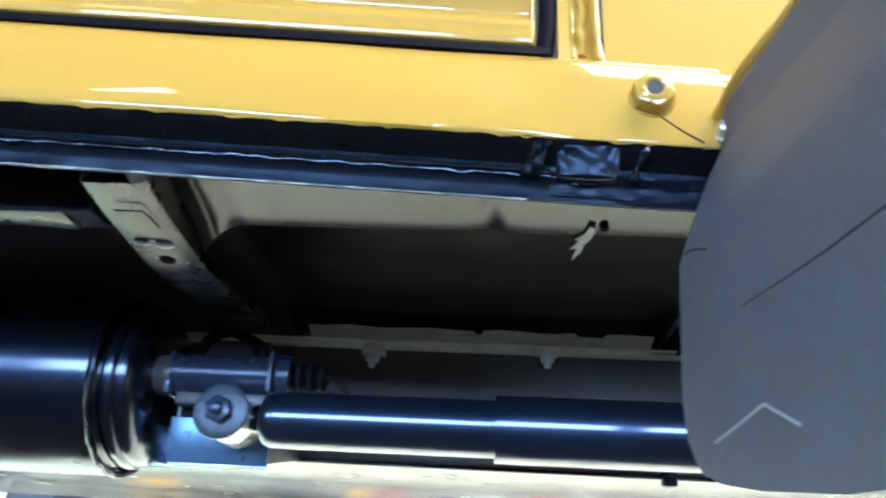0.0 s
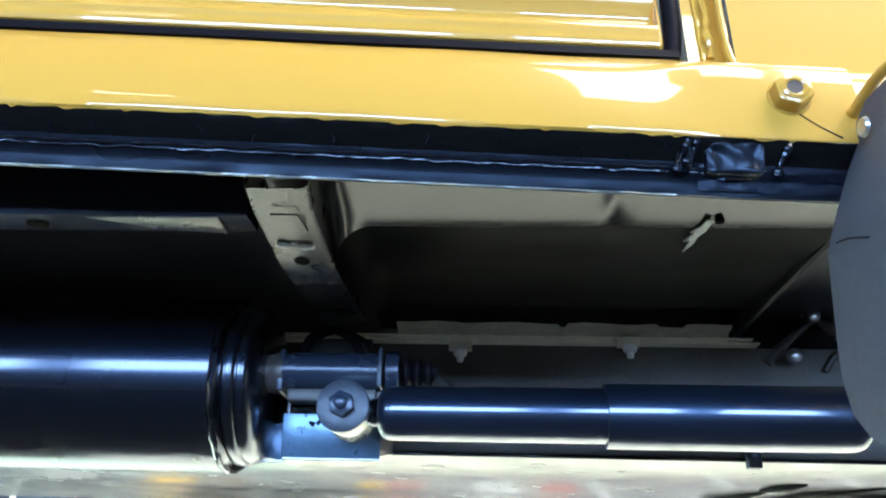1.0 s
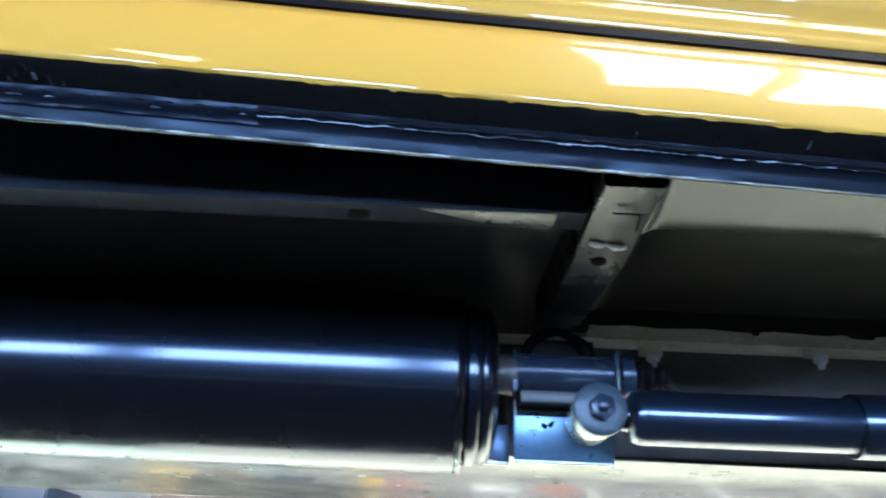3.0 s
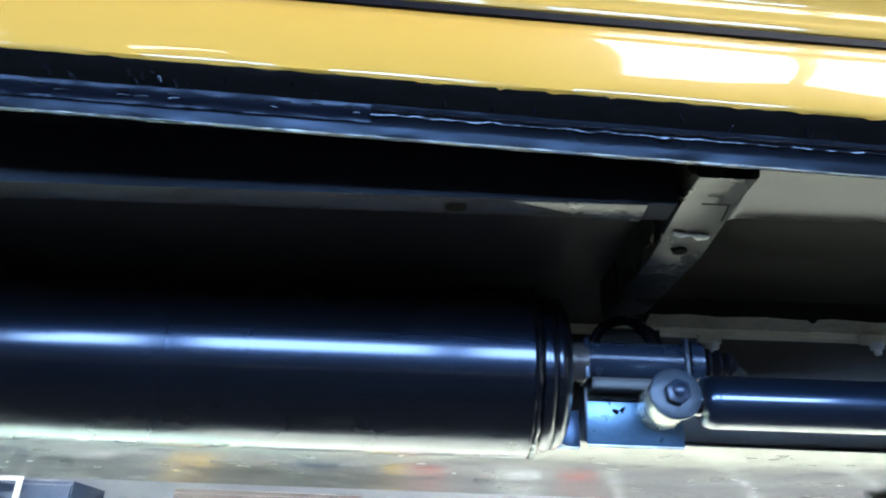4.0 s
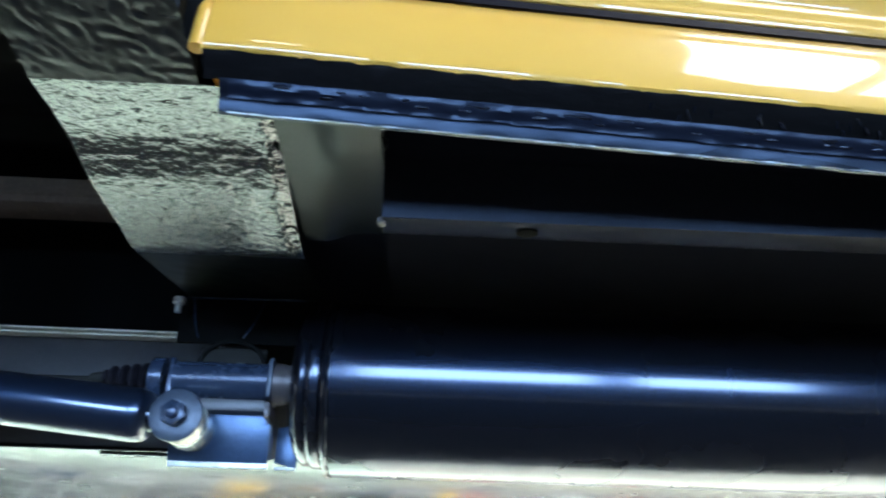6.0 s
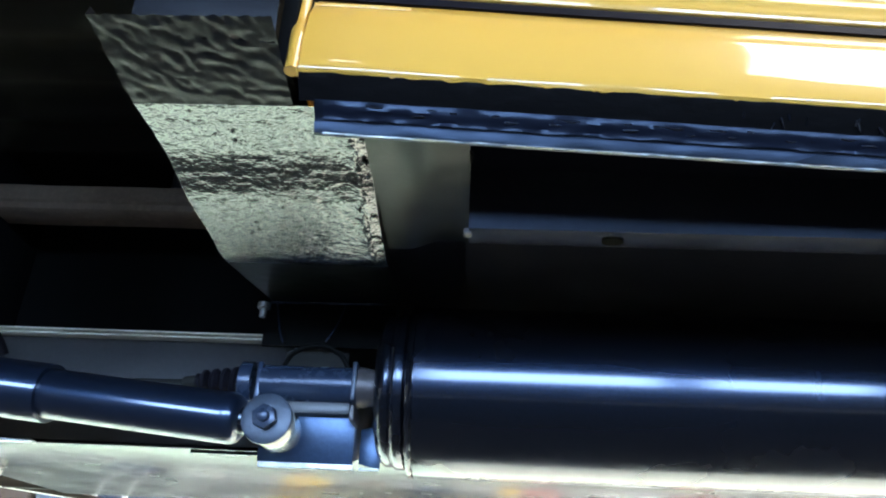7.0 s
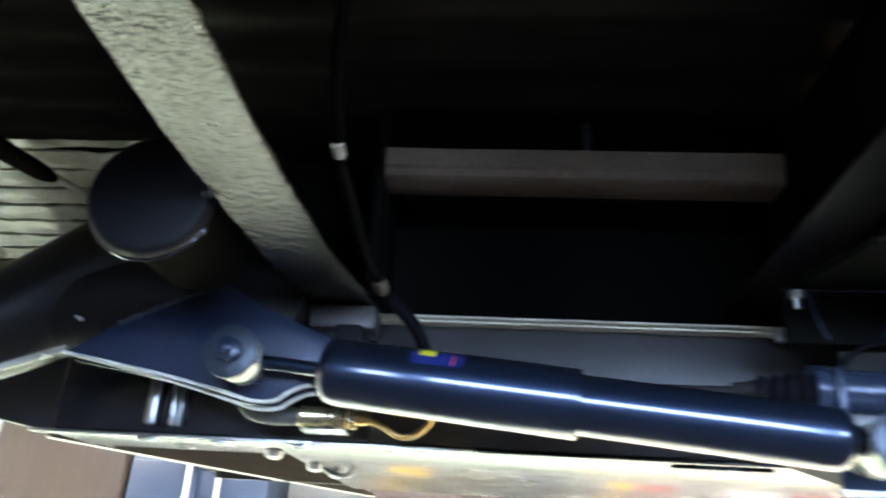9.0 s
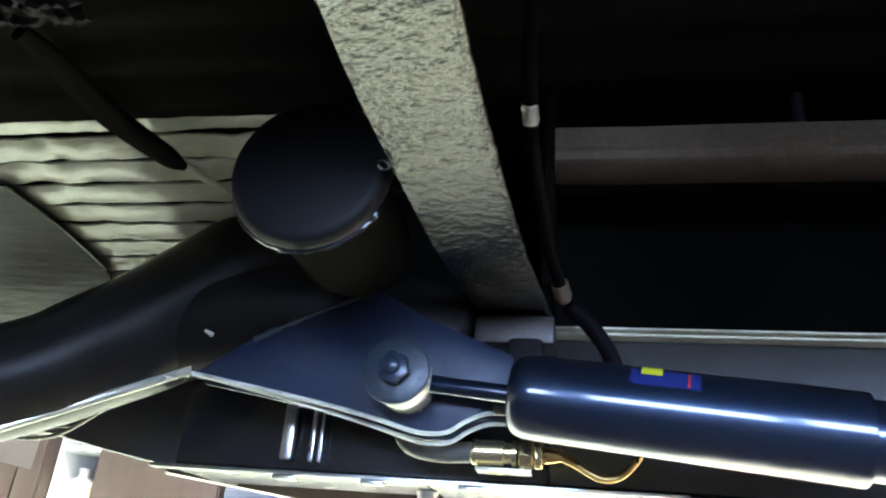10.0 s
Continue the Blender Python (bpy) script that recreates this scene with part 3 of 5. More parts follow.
    part("edge_strip", box(-1.715, -1.30, y0 - 0.013, y0 - 0.0014, z0 - 0.001, z0 + 0.002, 0.0006), ZINC, t, "pale strip along the lower edge")
    for x in (-1.60, -1.53, -1.455):
        part("edge_bolt", box(x - 0.009, x + 0.009, y0 - 0.016, y0 - 0.004, z0 - 0.005, z0 - 0.0014, 0.0012), ZINC, t)
    # lower edge clip and tail fittings
    part("edge_clip", box(0.168, 0.182, y0 - 0.014, y0 - 0.0015, z0 - 0.008, z0 + 0.016, 0.003), STEELBLUE, t)
    for x, w in ((-1.604, 0.0055), (-1.583, 0.0022), (-1.576, 0.0016)):
        part("side_rib", box(x - w, x + w, y0 - 0.009, y0 - 0.0004, z0 + 0.010, z0 + 0.072, min(0.003, w * 0.6)), ZINC, t)
    for x, y in ((-1.482, 0.90), (-1.47, 0.96), (-1.50, 0.80)):
        part("tail_bolt", lathe([(0, 0.004), (0.002, 0.008), (0.008, 0.009)], (x, y, z0 - 0.008), (x, y, 2), 18), ZINC, t, "bright plated bolt head")
    part("tow_loop", tube([(-1.475, 0.91, z0 - 0.001), (-1.462, 0.912, z0 - 0.008), (-1.448, 0.918, z0 - 0.008), (-1.443, 0.925, z0 - 0.001)], 0.0026, 10), ZINC, t, "bright wire loop")
    part("jacking_strip", box(-1.13, -1.045, y0 - 0.012, y0 - 0.0015, z0 - 0.006, z0 - 0.002, 0.001), BLACK, t)
    return t


chassis()


# ---------------------------------------------------------------- body side
def sill():
    t = holder("sill", (-0.42, 0.33, 1.62), "glossy mustard yellow door sill with black sealed lower edge", "sill")
    prof = [(0.045, 0.0772), (0.025, 0.0740), (0.0213, 0.0712), (0.0186, 0.0670), (0.0152, 0.0625), (0.0112, 0.0570), (0.0078, 0.0500), (0.0050, 0.0420), (0.0030, 0.0330), (0.0016, 0.0230), (0.0007, 0.0120), (0.0003, 0.0044), (0.0005, 0.0024), (0.0018, 0.0008), (0.0045, 0.0005)]
    bm = run(prof, -0.944, 0.1285, 0.006, 0.00035, 16.0)
    for v in bm.verts:
        f = min(1.0, max(0.0, (v.co.x - 0.005) / 0.045))
        f *= f * (3 - 2 * f)
        base = body(v.co.x, 0.0, 0.0)
        u, h = v.co.y - base.y, v.co.z - base.z
        v.co.y -= f * 0.8 * u * min(1.0, max(0.0, (0.0690 - h) / 0.016))
        v.co.y += 0.0004 * math.sin(v.co.x * 42) * math.sin(h * 60) * min(1.0, max(0.0, (v.co.x + 0.3) / 0.2))
    part("sill_panel", bm, YELLOW, t)
    under = [(0.0016, 0.0006), (0.0026, -0.0014), (0.0046, -0.0042), (0.0066, -0.0066), (0.0092, -0.0096), (0.0120, -0.0126)]
    part("sealed_underside", run(under, -0.944, 0.13, 0.004, 0.0009, 75.0), UNDERSEAL, t, "lumpy black underseal")
    D = (-0.009, -0.0064)
    fl = [(0.0190, -0.0055), (0.0200, -0.0080), (0.0228, -0.0108), (0.0250, -0.0130), (0.0262, -0.0165), (0.0272, -0.0200), (0.0280, -0.0220), (0.0318, -0.0215), (0.031, -0.012), (0.027, -0.0045)]
    part("seam_flange", loop_run([(u + D[0], v + D[1]) for u, v in fl], -0.935, 0.13, 0.004, 0.0004, 38.0, seed=4), SEAM, t, "glossy black seam flange")
    part("lower_lip", loop_run([(0.0276 + D[0], -0.0218 + D[1]), (0.0277 + D[0], -0.0226 + D[1]), (0.0285 + D[0], -0.0227 + D[1]), (0.0287 + D[0], -0.0218 + D[1])], -0.93, 0.02, 0.003, 0.0005, 90.0, seed=7), LIP, t, "thin uneven bright-edged lip")
    part("inner_wall", run([(0.0235, -0.0265), (0.034, -0.012), (0.036, 0.03)], -0.93, 0.125, 0.05), PAN, t)
    # drips and weld lumps under the edge
    for k in range(44):
        x, r = random.uniform(-0.7, 0.03), random.uniform(0.0004, 0.0008)
        u0 = random.uniform(0.003, 0.008)
        u1 = u0 + random.uniform(0.002, 0.004)
        blob_line([body(x, u0, 0.0006 - 1.2 * u0), body(x + random.uniform(-0.002, 0.003), u1, 0.0002 - 1.2 * u1)], r, FLANGE, t, "sealer_run", 0.5, 5, 6)
    for row, (uu, vv, rr, amp) in enumerate(((0.0206, -0.0082, 0.0010, 0.0011), (0.0222, -0.0104, 0.0008, 0.0013))):
        line = [body(-0.93 + 1.055 * k / 300, uu + D[0] + amp * noise.noise(Vector((k * 0.31, row, 5))), vv + D[1] + amp * noise.noise(Vector((k * 0.31, 3 + row, 5)))) for k in range(301)]
        part("sealer_bead", tube(line, 0.0015, 8, curve=0, radii=[max(0.0002, rr + rr * 1.1 * noise.noise(Vector((k * 0.41, row, 2)))) for k in range(301)]), FLANGE, t, "wavy bead of black sealer")
    # wrinkles in the sealer on the upper half of the flange, strong towards the tail and slight ahead
    for xa, xb, amp, freq in ((-0.93, -0.62, 0.0008, 75.0), (-0.62, -0.44, 0.0006, 65.0), (0.032, 0.128, 0.0010, 85.0)):
        skin = [(0.0196, -0.0058), (0.0201, -0.0076), (0.0210, -0.0094), (0.0222, -0.0106), (0.0233, -0.0117), (0.0243, -0.0130), (0.0249, -0.0146)] + ([(0.0258, -0.0172), (0.0266, -0.0196)] if xa > 0 else [])
        part("wrinkled_sealer", run([(u + D[0] - 0.0009, v + D[1] - 0.0004) for u, v in skin], xa, xb, 0.0025, amp, freq, seed=11), WRINKLE, t, "fine wrinkles in the glossy sealer")
    # chips and lips of paint along the lower edge of the yellow
    bm = bmesh.new()
    for k in range(22):
        x, n_, r = random.uniform(-0.93, 0.10), random.uniform(0.004, 0.018), random.uniform(0.0003, 0.0006)
        tube([body(x, 0.0010, 0.0012), body(x + n_ * 0.4, 0.0013, 0.0002 - r), body(x + n_, 0.0012, 0.0008)], r, 6, bm=bm, curve=3, radii=[r * 0.2, r, r * 0.2])
    part("paint_lip", bm, YELLOW, t)
    # square boss between two ribs, close to the front end
    for x in (0.022, 0.027, 0.080):
        p = [body(x + 0.004, 0.002, -0.001), body(x + 0.002, 0.0045, -0.006), body(x - 0.001, 0.007, -0.011), body(x - 0.003, 0.0105, -0.018)]
        blob_line(p, 0.0022, FLANGE, t, "weld_rib", 1.4, 16)
    bm = bmesh.new()
    bmesh.ops.create_cube(bm, size=1)
    bmesh.ops.bevel(bm, geom=bm.edges[:], offset=0.2, segments=3, affect='EDGES', profile=0.5)
    bmesh.ops.subdivide_edges(bm, edges=bm.edges[:], cuts=3, use_grid_fill=True)
    for v in bm.verts:
        v.co = body(0.052, 0.0085, -0.0100) + Vector((v.co.x * 0.034, v.co.y * 0.008 + v.co.z * -0.005, v.co.z * 0.020)) + Vector((0, 0.0026, 0.0018)) * noise.noise(v.co * 3.5)
    part("boss", bm, SEAM, t, "rough square boss coated in sealer")
    # end of the sill at the wheel arch
    end = [(0.045, 0.0745), (0.019, 0.0655), (0.0095, 0.039), (0.001, 0.006), (0.003, 0.0), (0.045, 0.004)]
    bm = bmesh.new()
    a = [bm.verts.new(body(-0.944, u, v)) for u, v in end]
    b = [bm.verts.new(body(-0.9455, u - 0.001, v)) for u, v in end]
    bm.faces.new(a), bm.faces.new(b)
    for k in range(len(end)):
        bm.faces.new((a[k], a[k - 1], b[k - 1], b[k]))
    part("end_cap", bm, YELLOW, t)
    part("end_post", tube([body(-0.9485, 0.004, 0.002), body(-0.949, 0.007, 0.03), body(-0.951, 0.016, 0.062), body(-0.953, 0.02, 0.2)], 0.0045, 12), YELLOW, t, "mustard yellow rolled edge")
    part("edge_bead", tube([body(-0.945, 0.018, 0.0640), body(-0.91, 0.0185, 0.0655), body(-0.885, 0.0187, 0.0655)], 0.0024, 10), YELLOW, t)
    return t


sill()


def front_door():
    t = holder("front_door", (-0.45, 0.37, 1.72), "mustard yellow car door with pressed swage lines", "car door")
    prof = [(0.036, 0.0835), (0.0265, 0.0835), (0.0245, 0.0843), (0.0235, 0.0862), (0.0232, 0.0905), (0.0236, 0.0935), (0.0228, 0.0955), (0.0225, 0.0985), (0.0235, 0.1015), (0.0275, 0.105), (0.0330, 0.1095), (0.0345, 0.113), (0.0335, 0.117), (0.029, 0.123), (0.0265, 0.130), (0.0262, 0.14), (0.026, 0.26)]
    part("door_skin", run(prof, -0.94, 0.0225, 0.02), YELLOW, t)
    edge = [(0.0262, 0.0840), (0.0232, 0.0870), (0.0228, 0.0955), (0.0240, 0.104), (0.0262, 0.13), (0.026, 0.26)]
    bm = bmesh.new()
    rows = []
    for x, du in ((0.0225, 0.0), (0.0240, 0.0006), (0.0249, 0.0022), (0.025, 0.02)):
        rows.append([bm.verts.new(body(x, u + du, v)) for u, v in edge])
    for a, b in zip(rows, rows[1:]):
        for k in range(len(edge) - 1):
            bm.faces.new((a[k], a[k + 1], b[k + 1], b[k]))
    part("door_edge", bm, YELLOW, t)
    part("door_seal", loop_run([(0.0225, 0.0750), (0.027, 0.0745), (0.042, 0.079), (0.042, 0.0832), (0.030, 0.0832), (0.0235, 0.0815)], -0.94, 0.034, 0.02), BELLOWS, t, "dull black rubber door seal")
    pts = [body(0.0325, 0.028, v) for v in (0.078, 0.10, 0.14, 0.19, 0.26)]
    part("door_seal", tube([body(0.022, 0.030, 0.0775), body(0.0295, 0.029, 0.0785)] + pts[1:], 0.0058, 12), BELLOWS, t, "dull black rubber door seal")
    return t


front_door()


def scuttle_panel():
    t = holder("scuttle_panel", (0.09, 0.345, 1.7), "mustard yellow scuttle side panel with a large hex bolt", "body panel")
    part("post", run([(0.026, 0.28), (0.023, 0.12), (0.0215, 0.073), (0.0195, 0.0655)], 0.0385, 0.064, 0.008), YELLOW, t)
    part("wing_flange", run([(0.0290, 0.28), (0.0122, 0.150), (0.0112, 0.137), (0.0107, 0.125), (0.0105, 0.110), (0.0104, 0.080), (0.0103, 0.066), (0.01025, 0.060), (0.0102, 0.0565), (0.0092, 0.0530), (0.0066, 0.0500), (0.0052, 0.042), (0.0044, 0.030), (0.0042, 0.016), (0.0046, 0.004)], 0.0645, 0.34, 0.008), YELLOW, t)
    blob_line([body(0.0525 + 0.0009 * math.sin(k * 2.1), 0.0205 - 0.0004 * (k % 2), 0.073 + k * 0.009) for k in range(20)], 0.0024, YELLOW, t, "weld_seam", 0.8, 4)
    blob_line([body(0.0475, 0.0212, 0.072), body(0.0470, 0.0225, 0.12), body(0.0465, 0.025, 0.27)], 0.0014, YELLOW, t, "joint_bead", 0.3)
    blob_line([body(0.060, 0.0165, 0.27), body(0.0605, 0.015, 0.12), body(0.0615, 0.0135, 0.075), body(0.064, 0.0125, 0.062)], 0.0028, YELLOW, t, "joint_bead", 0.25)
    blob_line([body(0.040, 0.019, 0.066), body(0.050, 0.017, 0.0625), body(0.066, 0.0105, 0.060)], 0.0022, YELLOW, t, "joint_bead", 0.25)
    part("crease", tube([body(0.068, 0.0066, 0.0495), body(0.10, 0.0060, 0.0475), body(0.131, 0.0056, 0.0455)], 0.0014, 8), YELLOW, t)
    part("crease", tube([body(0.092, 0.0002, 0.0185), body(0.103, 0.0002, 0.0100), body(0.1145, -0.0001, 0.0030)], 0.0006, 8), BELLOWS, t, "dark panel joint")
    c = body(0.0875, 0.0042, 0.030)
    bolt_head("bolt_head", c - Vector((0, 0.0028, 0)), (0, -1, 0.0), 0.0120, 0.0115, YELLOW, t, 0.0)
    part("washer", lathe([(-0.006, 0.0150), (0.0, 0.0164), (0.0014, 0.0162), (0.0030, 0.0140), (0.005, 0.0118)], c, c + Vector((0, -1, 0)), 40), YELLOW, t)
    part("bolt_collar", lathe([(0.0016, 0.0046), (-0.0004, 0.0050), (-0.0010, 0.0062), (-0.0002, 0.0080), (0.0012, 0.0086)], c - Vector((0, 0.0146, 0)), c, 28, cap=False), YELLOW, t)
    # Brown disc paints the shade inside the yellow socket.
    part("bolt_recess", lathe([(0, 0.0046), (0.0006, 0.0044)], c - Vector((0, 0.0146, 0)), c, 20), BROWN, t, "open socket with its shade put into brown")
    return t


scuttle_panel()


def front_wing():
    t = holder("front_wing", (0.13, 0.33, 1.7), "mustard yellow front wing edge above the mudflap", "wing")
    part("wing_rim", tube([(0.1230, 0.350, 1.6475), (0.1265, 0.325, 1.654), (0.1330, 0.295, 1.656), (0.142, 0.255, 1.658), (0.155, 0.20, 1.662), (0.172, 0.12, 1.665)], 0.0034, 10), YELLOW, t)
    part("wing_skin", run([(0.0, 0.022), (-0.02, 0.024), (-0.06, 0.026), (-0.12, 0.03), (-0.26, 0.034)], 0.135, 0.34, 0.03), YELLOW, t)
    return t


front_wing()


def mudflap():
    t = holder("mudflap", (0.12, 0.3, 1.5), "grey-black rubber mudflap riveted to the wing", "mudflap")
    out = [(0.05, 1.660), (0.20, 1.656), (0.30, 1.652), (0.335, 1.648), (0.350, 1.640), (0.355, 1.625), (0.3565, 1.612), (0.365, 1.56), (0.372, 1.51), (0.373, 1.495), (0.368, 1.475), (0.352, 1.458), (0.32, 1.446), (0.226, 1.433), (0.12, 1.431), (0.05, 1.43)]
    bm = bmesh.new()

    def fx(y, z):
        return 0.1215 - 0.022 * min(1.0, max(0.0, (1.625 - z) / 0.06)) ** 0.8 + 0.19 * max(0.0, 0.34 - y) + 0.0022 * math.sin(14 * z + 9 * y)

    # strips across the flap, each following the rolled sheet
    zs = [1.6599 - 0.2295 * (k / 36) for k in range(37)]

    def edge(z):
        for (ya, za), (yb, zb) in zip(out, out[1:]):
            if za >= z >= zb:
                return ya + (yb - ya) * (za - z) / max(za - zb, 1e-6)
        return 0.05
    front, back = [], []
    for z in zs:
        ye = max(0.052, edge(z))
        ys = [0.05 + (ye - 0.05) * k / 14 for k in range(15)]
        front.append([bm.verts.new((fx(y, z), y, z)) for y in ys])
        back.append([bm.verts.new((fx(y, z) + 0.004, y, z)) for y in ys])
    for g in (front, back):
        for a, b in zip(g, g[1:]):
            for k in range(14):
                bm.faces.new((a[k], a[k + 1], b[k + 1], b[k]))
    for a, b, c, d in zip(front, front[1:], back, back[1:]):
        bm.faces.new((a[14], b[14], d[14], c[14]))
        bm.faces.new((a[0], b[0], d[0], c[0]))
    part("flap", bm, RUBBER, t)
    part("rivet", lathe([(0, 0.002), (0.001, 0.005), (0.003, 0.006)], (0.1155, 0.3335, 1.6275), (1, 0.3335, 1.6275), 20), ZINC, t)
    part("crease_line", tube([(fx(y, z) - 0.0002, y, z) for y, z in ((0.297, 1.5165), (0.27, 1.516), (0.2416, 1.516), (0.22, 1.517), (0.15, 1.520))], 0.00035, 6), MATTE, t, "thin dark crease")
    part("slit", tube([(fx(y, z) - 0.0002, y, z) for y, z in ((0.352, 1.565), (0.338, 1.561), (0.324, 1.555))], 0.0005, 6), MATTE, t)
    for q in ([(0.330, 1.4665), (0.290, 1.474)], [(0.290, 1.474), (0.270, 1.462)]):
        part("scuff_mark", tube([(fx(y, z) - 0.0001, y, z) for y, z in q], 0.0007, 6, curve=1), GREY, t, "pale scuff on the rubber")
    return t


mudflap()


# ---------------------------------------------------------------- floor
def bump1(x, c, w):
    return math.exp(-((x - c) / w) ** 2)


def floor_pan():
    t = holder("floor_pan", (-0.4, 0.55, 1.632), "glossy olive black underside of the car floor", "floor pan")

    # slope of the panel inwards: a rounded swage along its outer edge, then rising to the joint
    bends = [(0.34, -0.10), (0.38, -0.155), (0.43, -0.195), (0.455, -0.23), (0.465, -0.28), (0.472, -0.38), (0.4721, 0.07), (0.55, 0.12), (0.57, 0.03), (0.70, 0.03)]
    level = [1.6576]
    for k in range(1, 360):
        y = 0.34 + 0.001 * (k - 0.5)
        (ya, sa), (yb, sb) = next(p for p in zip(bends, bends[1:]) if y <= p[1][0])
        level.append(level[-1] + 0.001 * (sa + (sb - sa) * (y - ya) / (yb - ya)))

    def hf(x, y):
        f = (y - 0.34) * 1000
        z = level[int(f)] + (level[int(f) + 1] - level[int(f)]) * (f - int(f))
        z += 0.0006 * noise.noise(Vector((x * 9, y * 9, 3)))
        z += 0.0040 * bump1(x, 0.004, 0.010) * max(0.0, 1 - max(0.0, y - 0.45) / 0.06)
        if x < -0.172:
            z -= 0.028 * (1 - math.sqrt(max(0.0, 1 - min(1, (-0.172 - x) / 0.027) ** 2)))
        return z
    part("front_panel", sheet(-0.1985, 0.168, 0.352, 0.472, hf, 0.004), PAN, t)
    # Inner half takes the darker copy, painted for where nothing bright reflects.
    part("front_panel", sheet(-0.1985, 0.168, 0.4722, 0.668, hf, 0.005), SHADE_PAN, t)
    # the khaki sealed joint above the chassis flange
    bm = bmesh.new()
    rows = []
    for i in range(90):
        x = -0.178 + 0.342 * i / 89
        n1 = noise.noise(Vector((x * 25, 0, 0)))
        top = 1.6430 + 0.0022 * n1 - (0.004 if -0.012 < x < -0.004 else 0) - (0.003 if 0.09 < x < 0.115 else 0)
        rows.append([bm.verts.new((x, 0.7105 + 0.0225 * f + 0.0012 * noise.noise(Vector((x * 60, j, 4))), top + (1.6335 - top) * f + (0.0025 if j in (3, 4) else 0) + 0.0007 * noise.noise(Vector((x * 70, j, 1))))) for j, f in enumerate((0, 0.15, 0.35, 0.5, 0.65, 0.85, 1.0))])
    for a, b in zip(rows, rows[1:]):
        for j in range(6):
            bm.faces.new((a[j], a[j + 1], b[j + 1], b[j]))
    part("joint_line", tube([(x, 0.7325 + 0.0006 * math.sin(x * 300), 1.6332) for x in [-0.178 + 0.0114 * k for k in range(31)]], 0.0013, 8, curve=2), KHAKI, t, "bright khaki bead of sealer")
    part("sealed_joint", bm, DULLKHAKI, t, "khaki brushed seam sealer along the floor joint")
    part("joint_panel", box(-0.2, 0.168, 0.673, 0.76, 1.6515, 1.6535), SHADE_PAN, t)
    part("middle_panel", sheet(-0.85, -0.2, 0.345, 0.80, lambda x, y: 1.652 + 0.0008 * noise.noise(Vector((x * 9, y * 9, 5))), 0.02), FLOOR_SATIN, t)
    # tabs of a push clip
    torn = [(0.073, 0.462), (0.068, 0.460), (0.066, 0.468), (0.060, 0.476), (0.0635, 0.476), (0.0575, 0.488), (0.0625, 0.486), (0.0605, 0.502), (0.066, 0.490), (0.0665, 0.482), (0.0705, 0.474)]
    part("torn_clip", plate(torn, (0, 0, 1.6955), (1, 0, 0), (0, 1, -0.135), 0.0012, 0.0), EDGE, t, "torn bright clip")
    part("plug_hole", lathe([(0, 0.0030), (0.001, 0.0034), (0.003, 0.0034)], (0.078, 0.463, 1.6335), (0.078, 0.463, 2), 20), SHADE_BLACK, t, "dark open hole")
    # Unseen slab added to stop light leaking in from above.
    part("light_seal_panel", box(-0.95, 0.75, 0.40, 1.62, 1.668, 1.672), BLACK_SATIN, t)
    return t


floor_pan()


def sill_rail():
    t = holder("sill_rail", (-0.54, 0.41, 1.6), "black box section rail welded along the floor edge", "rail")
    prof = [(0.366, 1.651), (0.370, 1.647), (0.388, 1.642), (0.3905, 1.636), (0.3915, 1.630), (0.3926, 1.622), (0.3942, 1.6135), (0.3968, 1.6027), (0.4230, 1.6045), (0.4238, 1.6048), (0.424, 1.6058), (0.424, 1.651)]
    part("rail_body", loop_run(prof, -0.846, -0.243, 0.03, 0.0, 12, at=world_at), RAIL, t)
    for x in (-0.749, -0.388):
        bm = bmesh.new()
        bmesh.ops.create_circle(bm, cap_ends=True, segments=24, radius=0.0058, matrix=Matrix.Translation((x, 0.4120, 1.6026)))
        bmesh.ops.scale(bm, vec=(1.25, 1.0, 1), space=Matrix.Translation((-x, -0.4120, 0)), verts=bm.verts[:])
        r = bmesh.ops.extrude_face_region(bm, geom=bm.faces[:])
        bmesh.ops.translate(bm, verts=[v for v in r["geom"] if isinstance(v, bmesh.types.BMVert)], vec=(0, 0, 0.002))
        part("drain_hole", bm, SHADE_BLACK, t, "dark oval drain hole")
    # Flat wedge added to mirror the bright floor as the rail's reflection.
    part("rail_glint_wedge", plate([(-0.350, 0.3990), (-0.262, 0.3980), (-0.262, 0.4225), (-0.305, 0.4150)], (0, 0, 1.6018), (1, 0, 0), (0, 1, 0), 0.003, 0.0004), PRESSED, t, "glossy wedge added for the rail's bright reflection")
    part("end_tab", box(-0.8495, -0.8440, 0.402, 0.410, 1.6015, 1.606, 0.0012), NECK, t)
    return t


sill_rail()


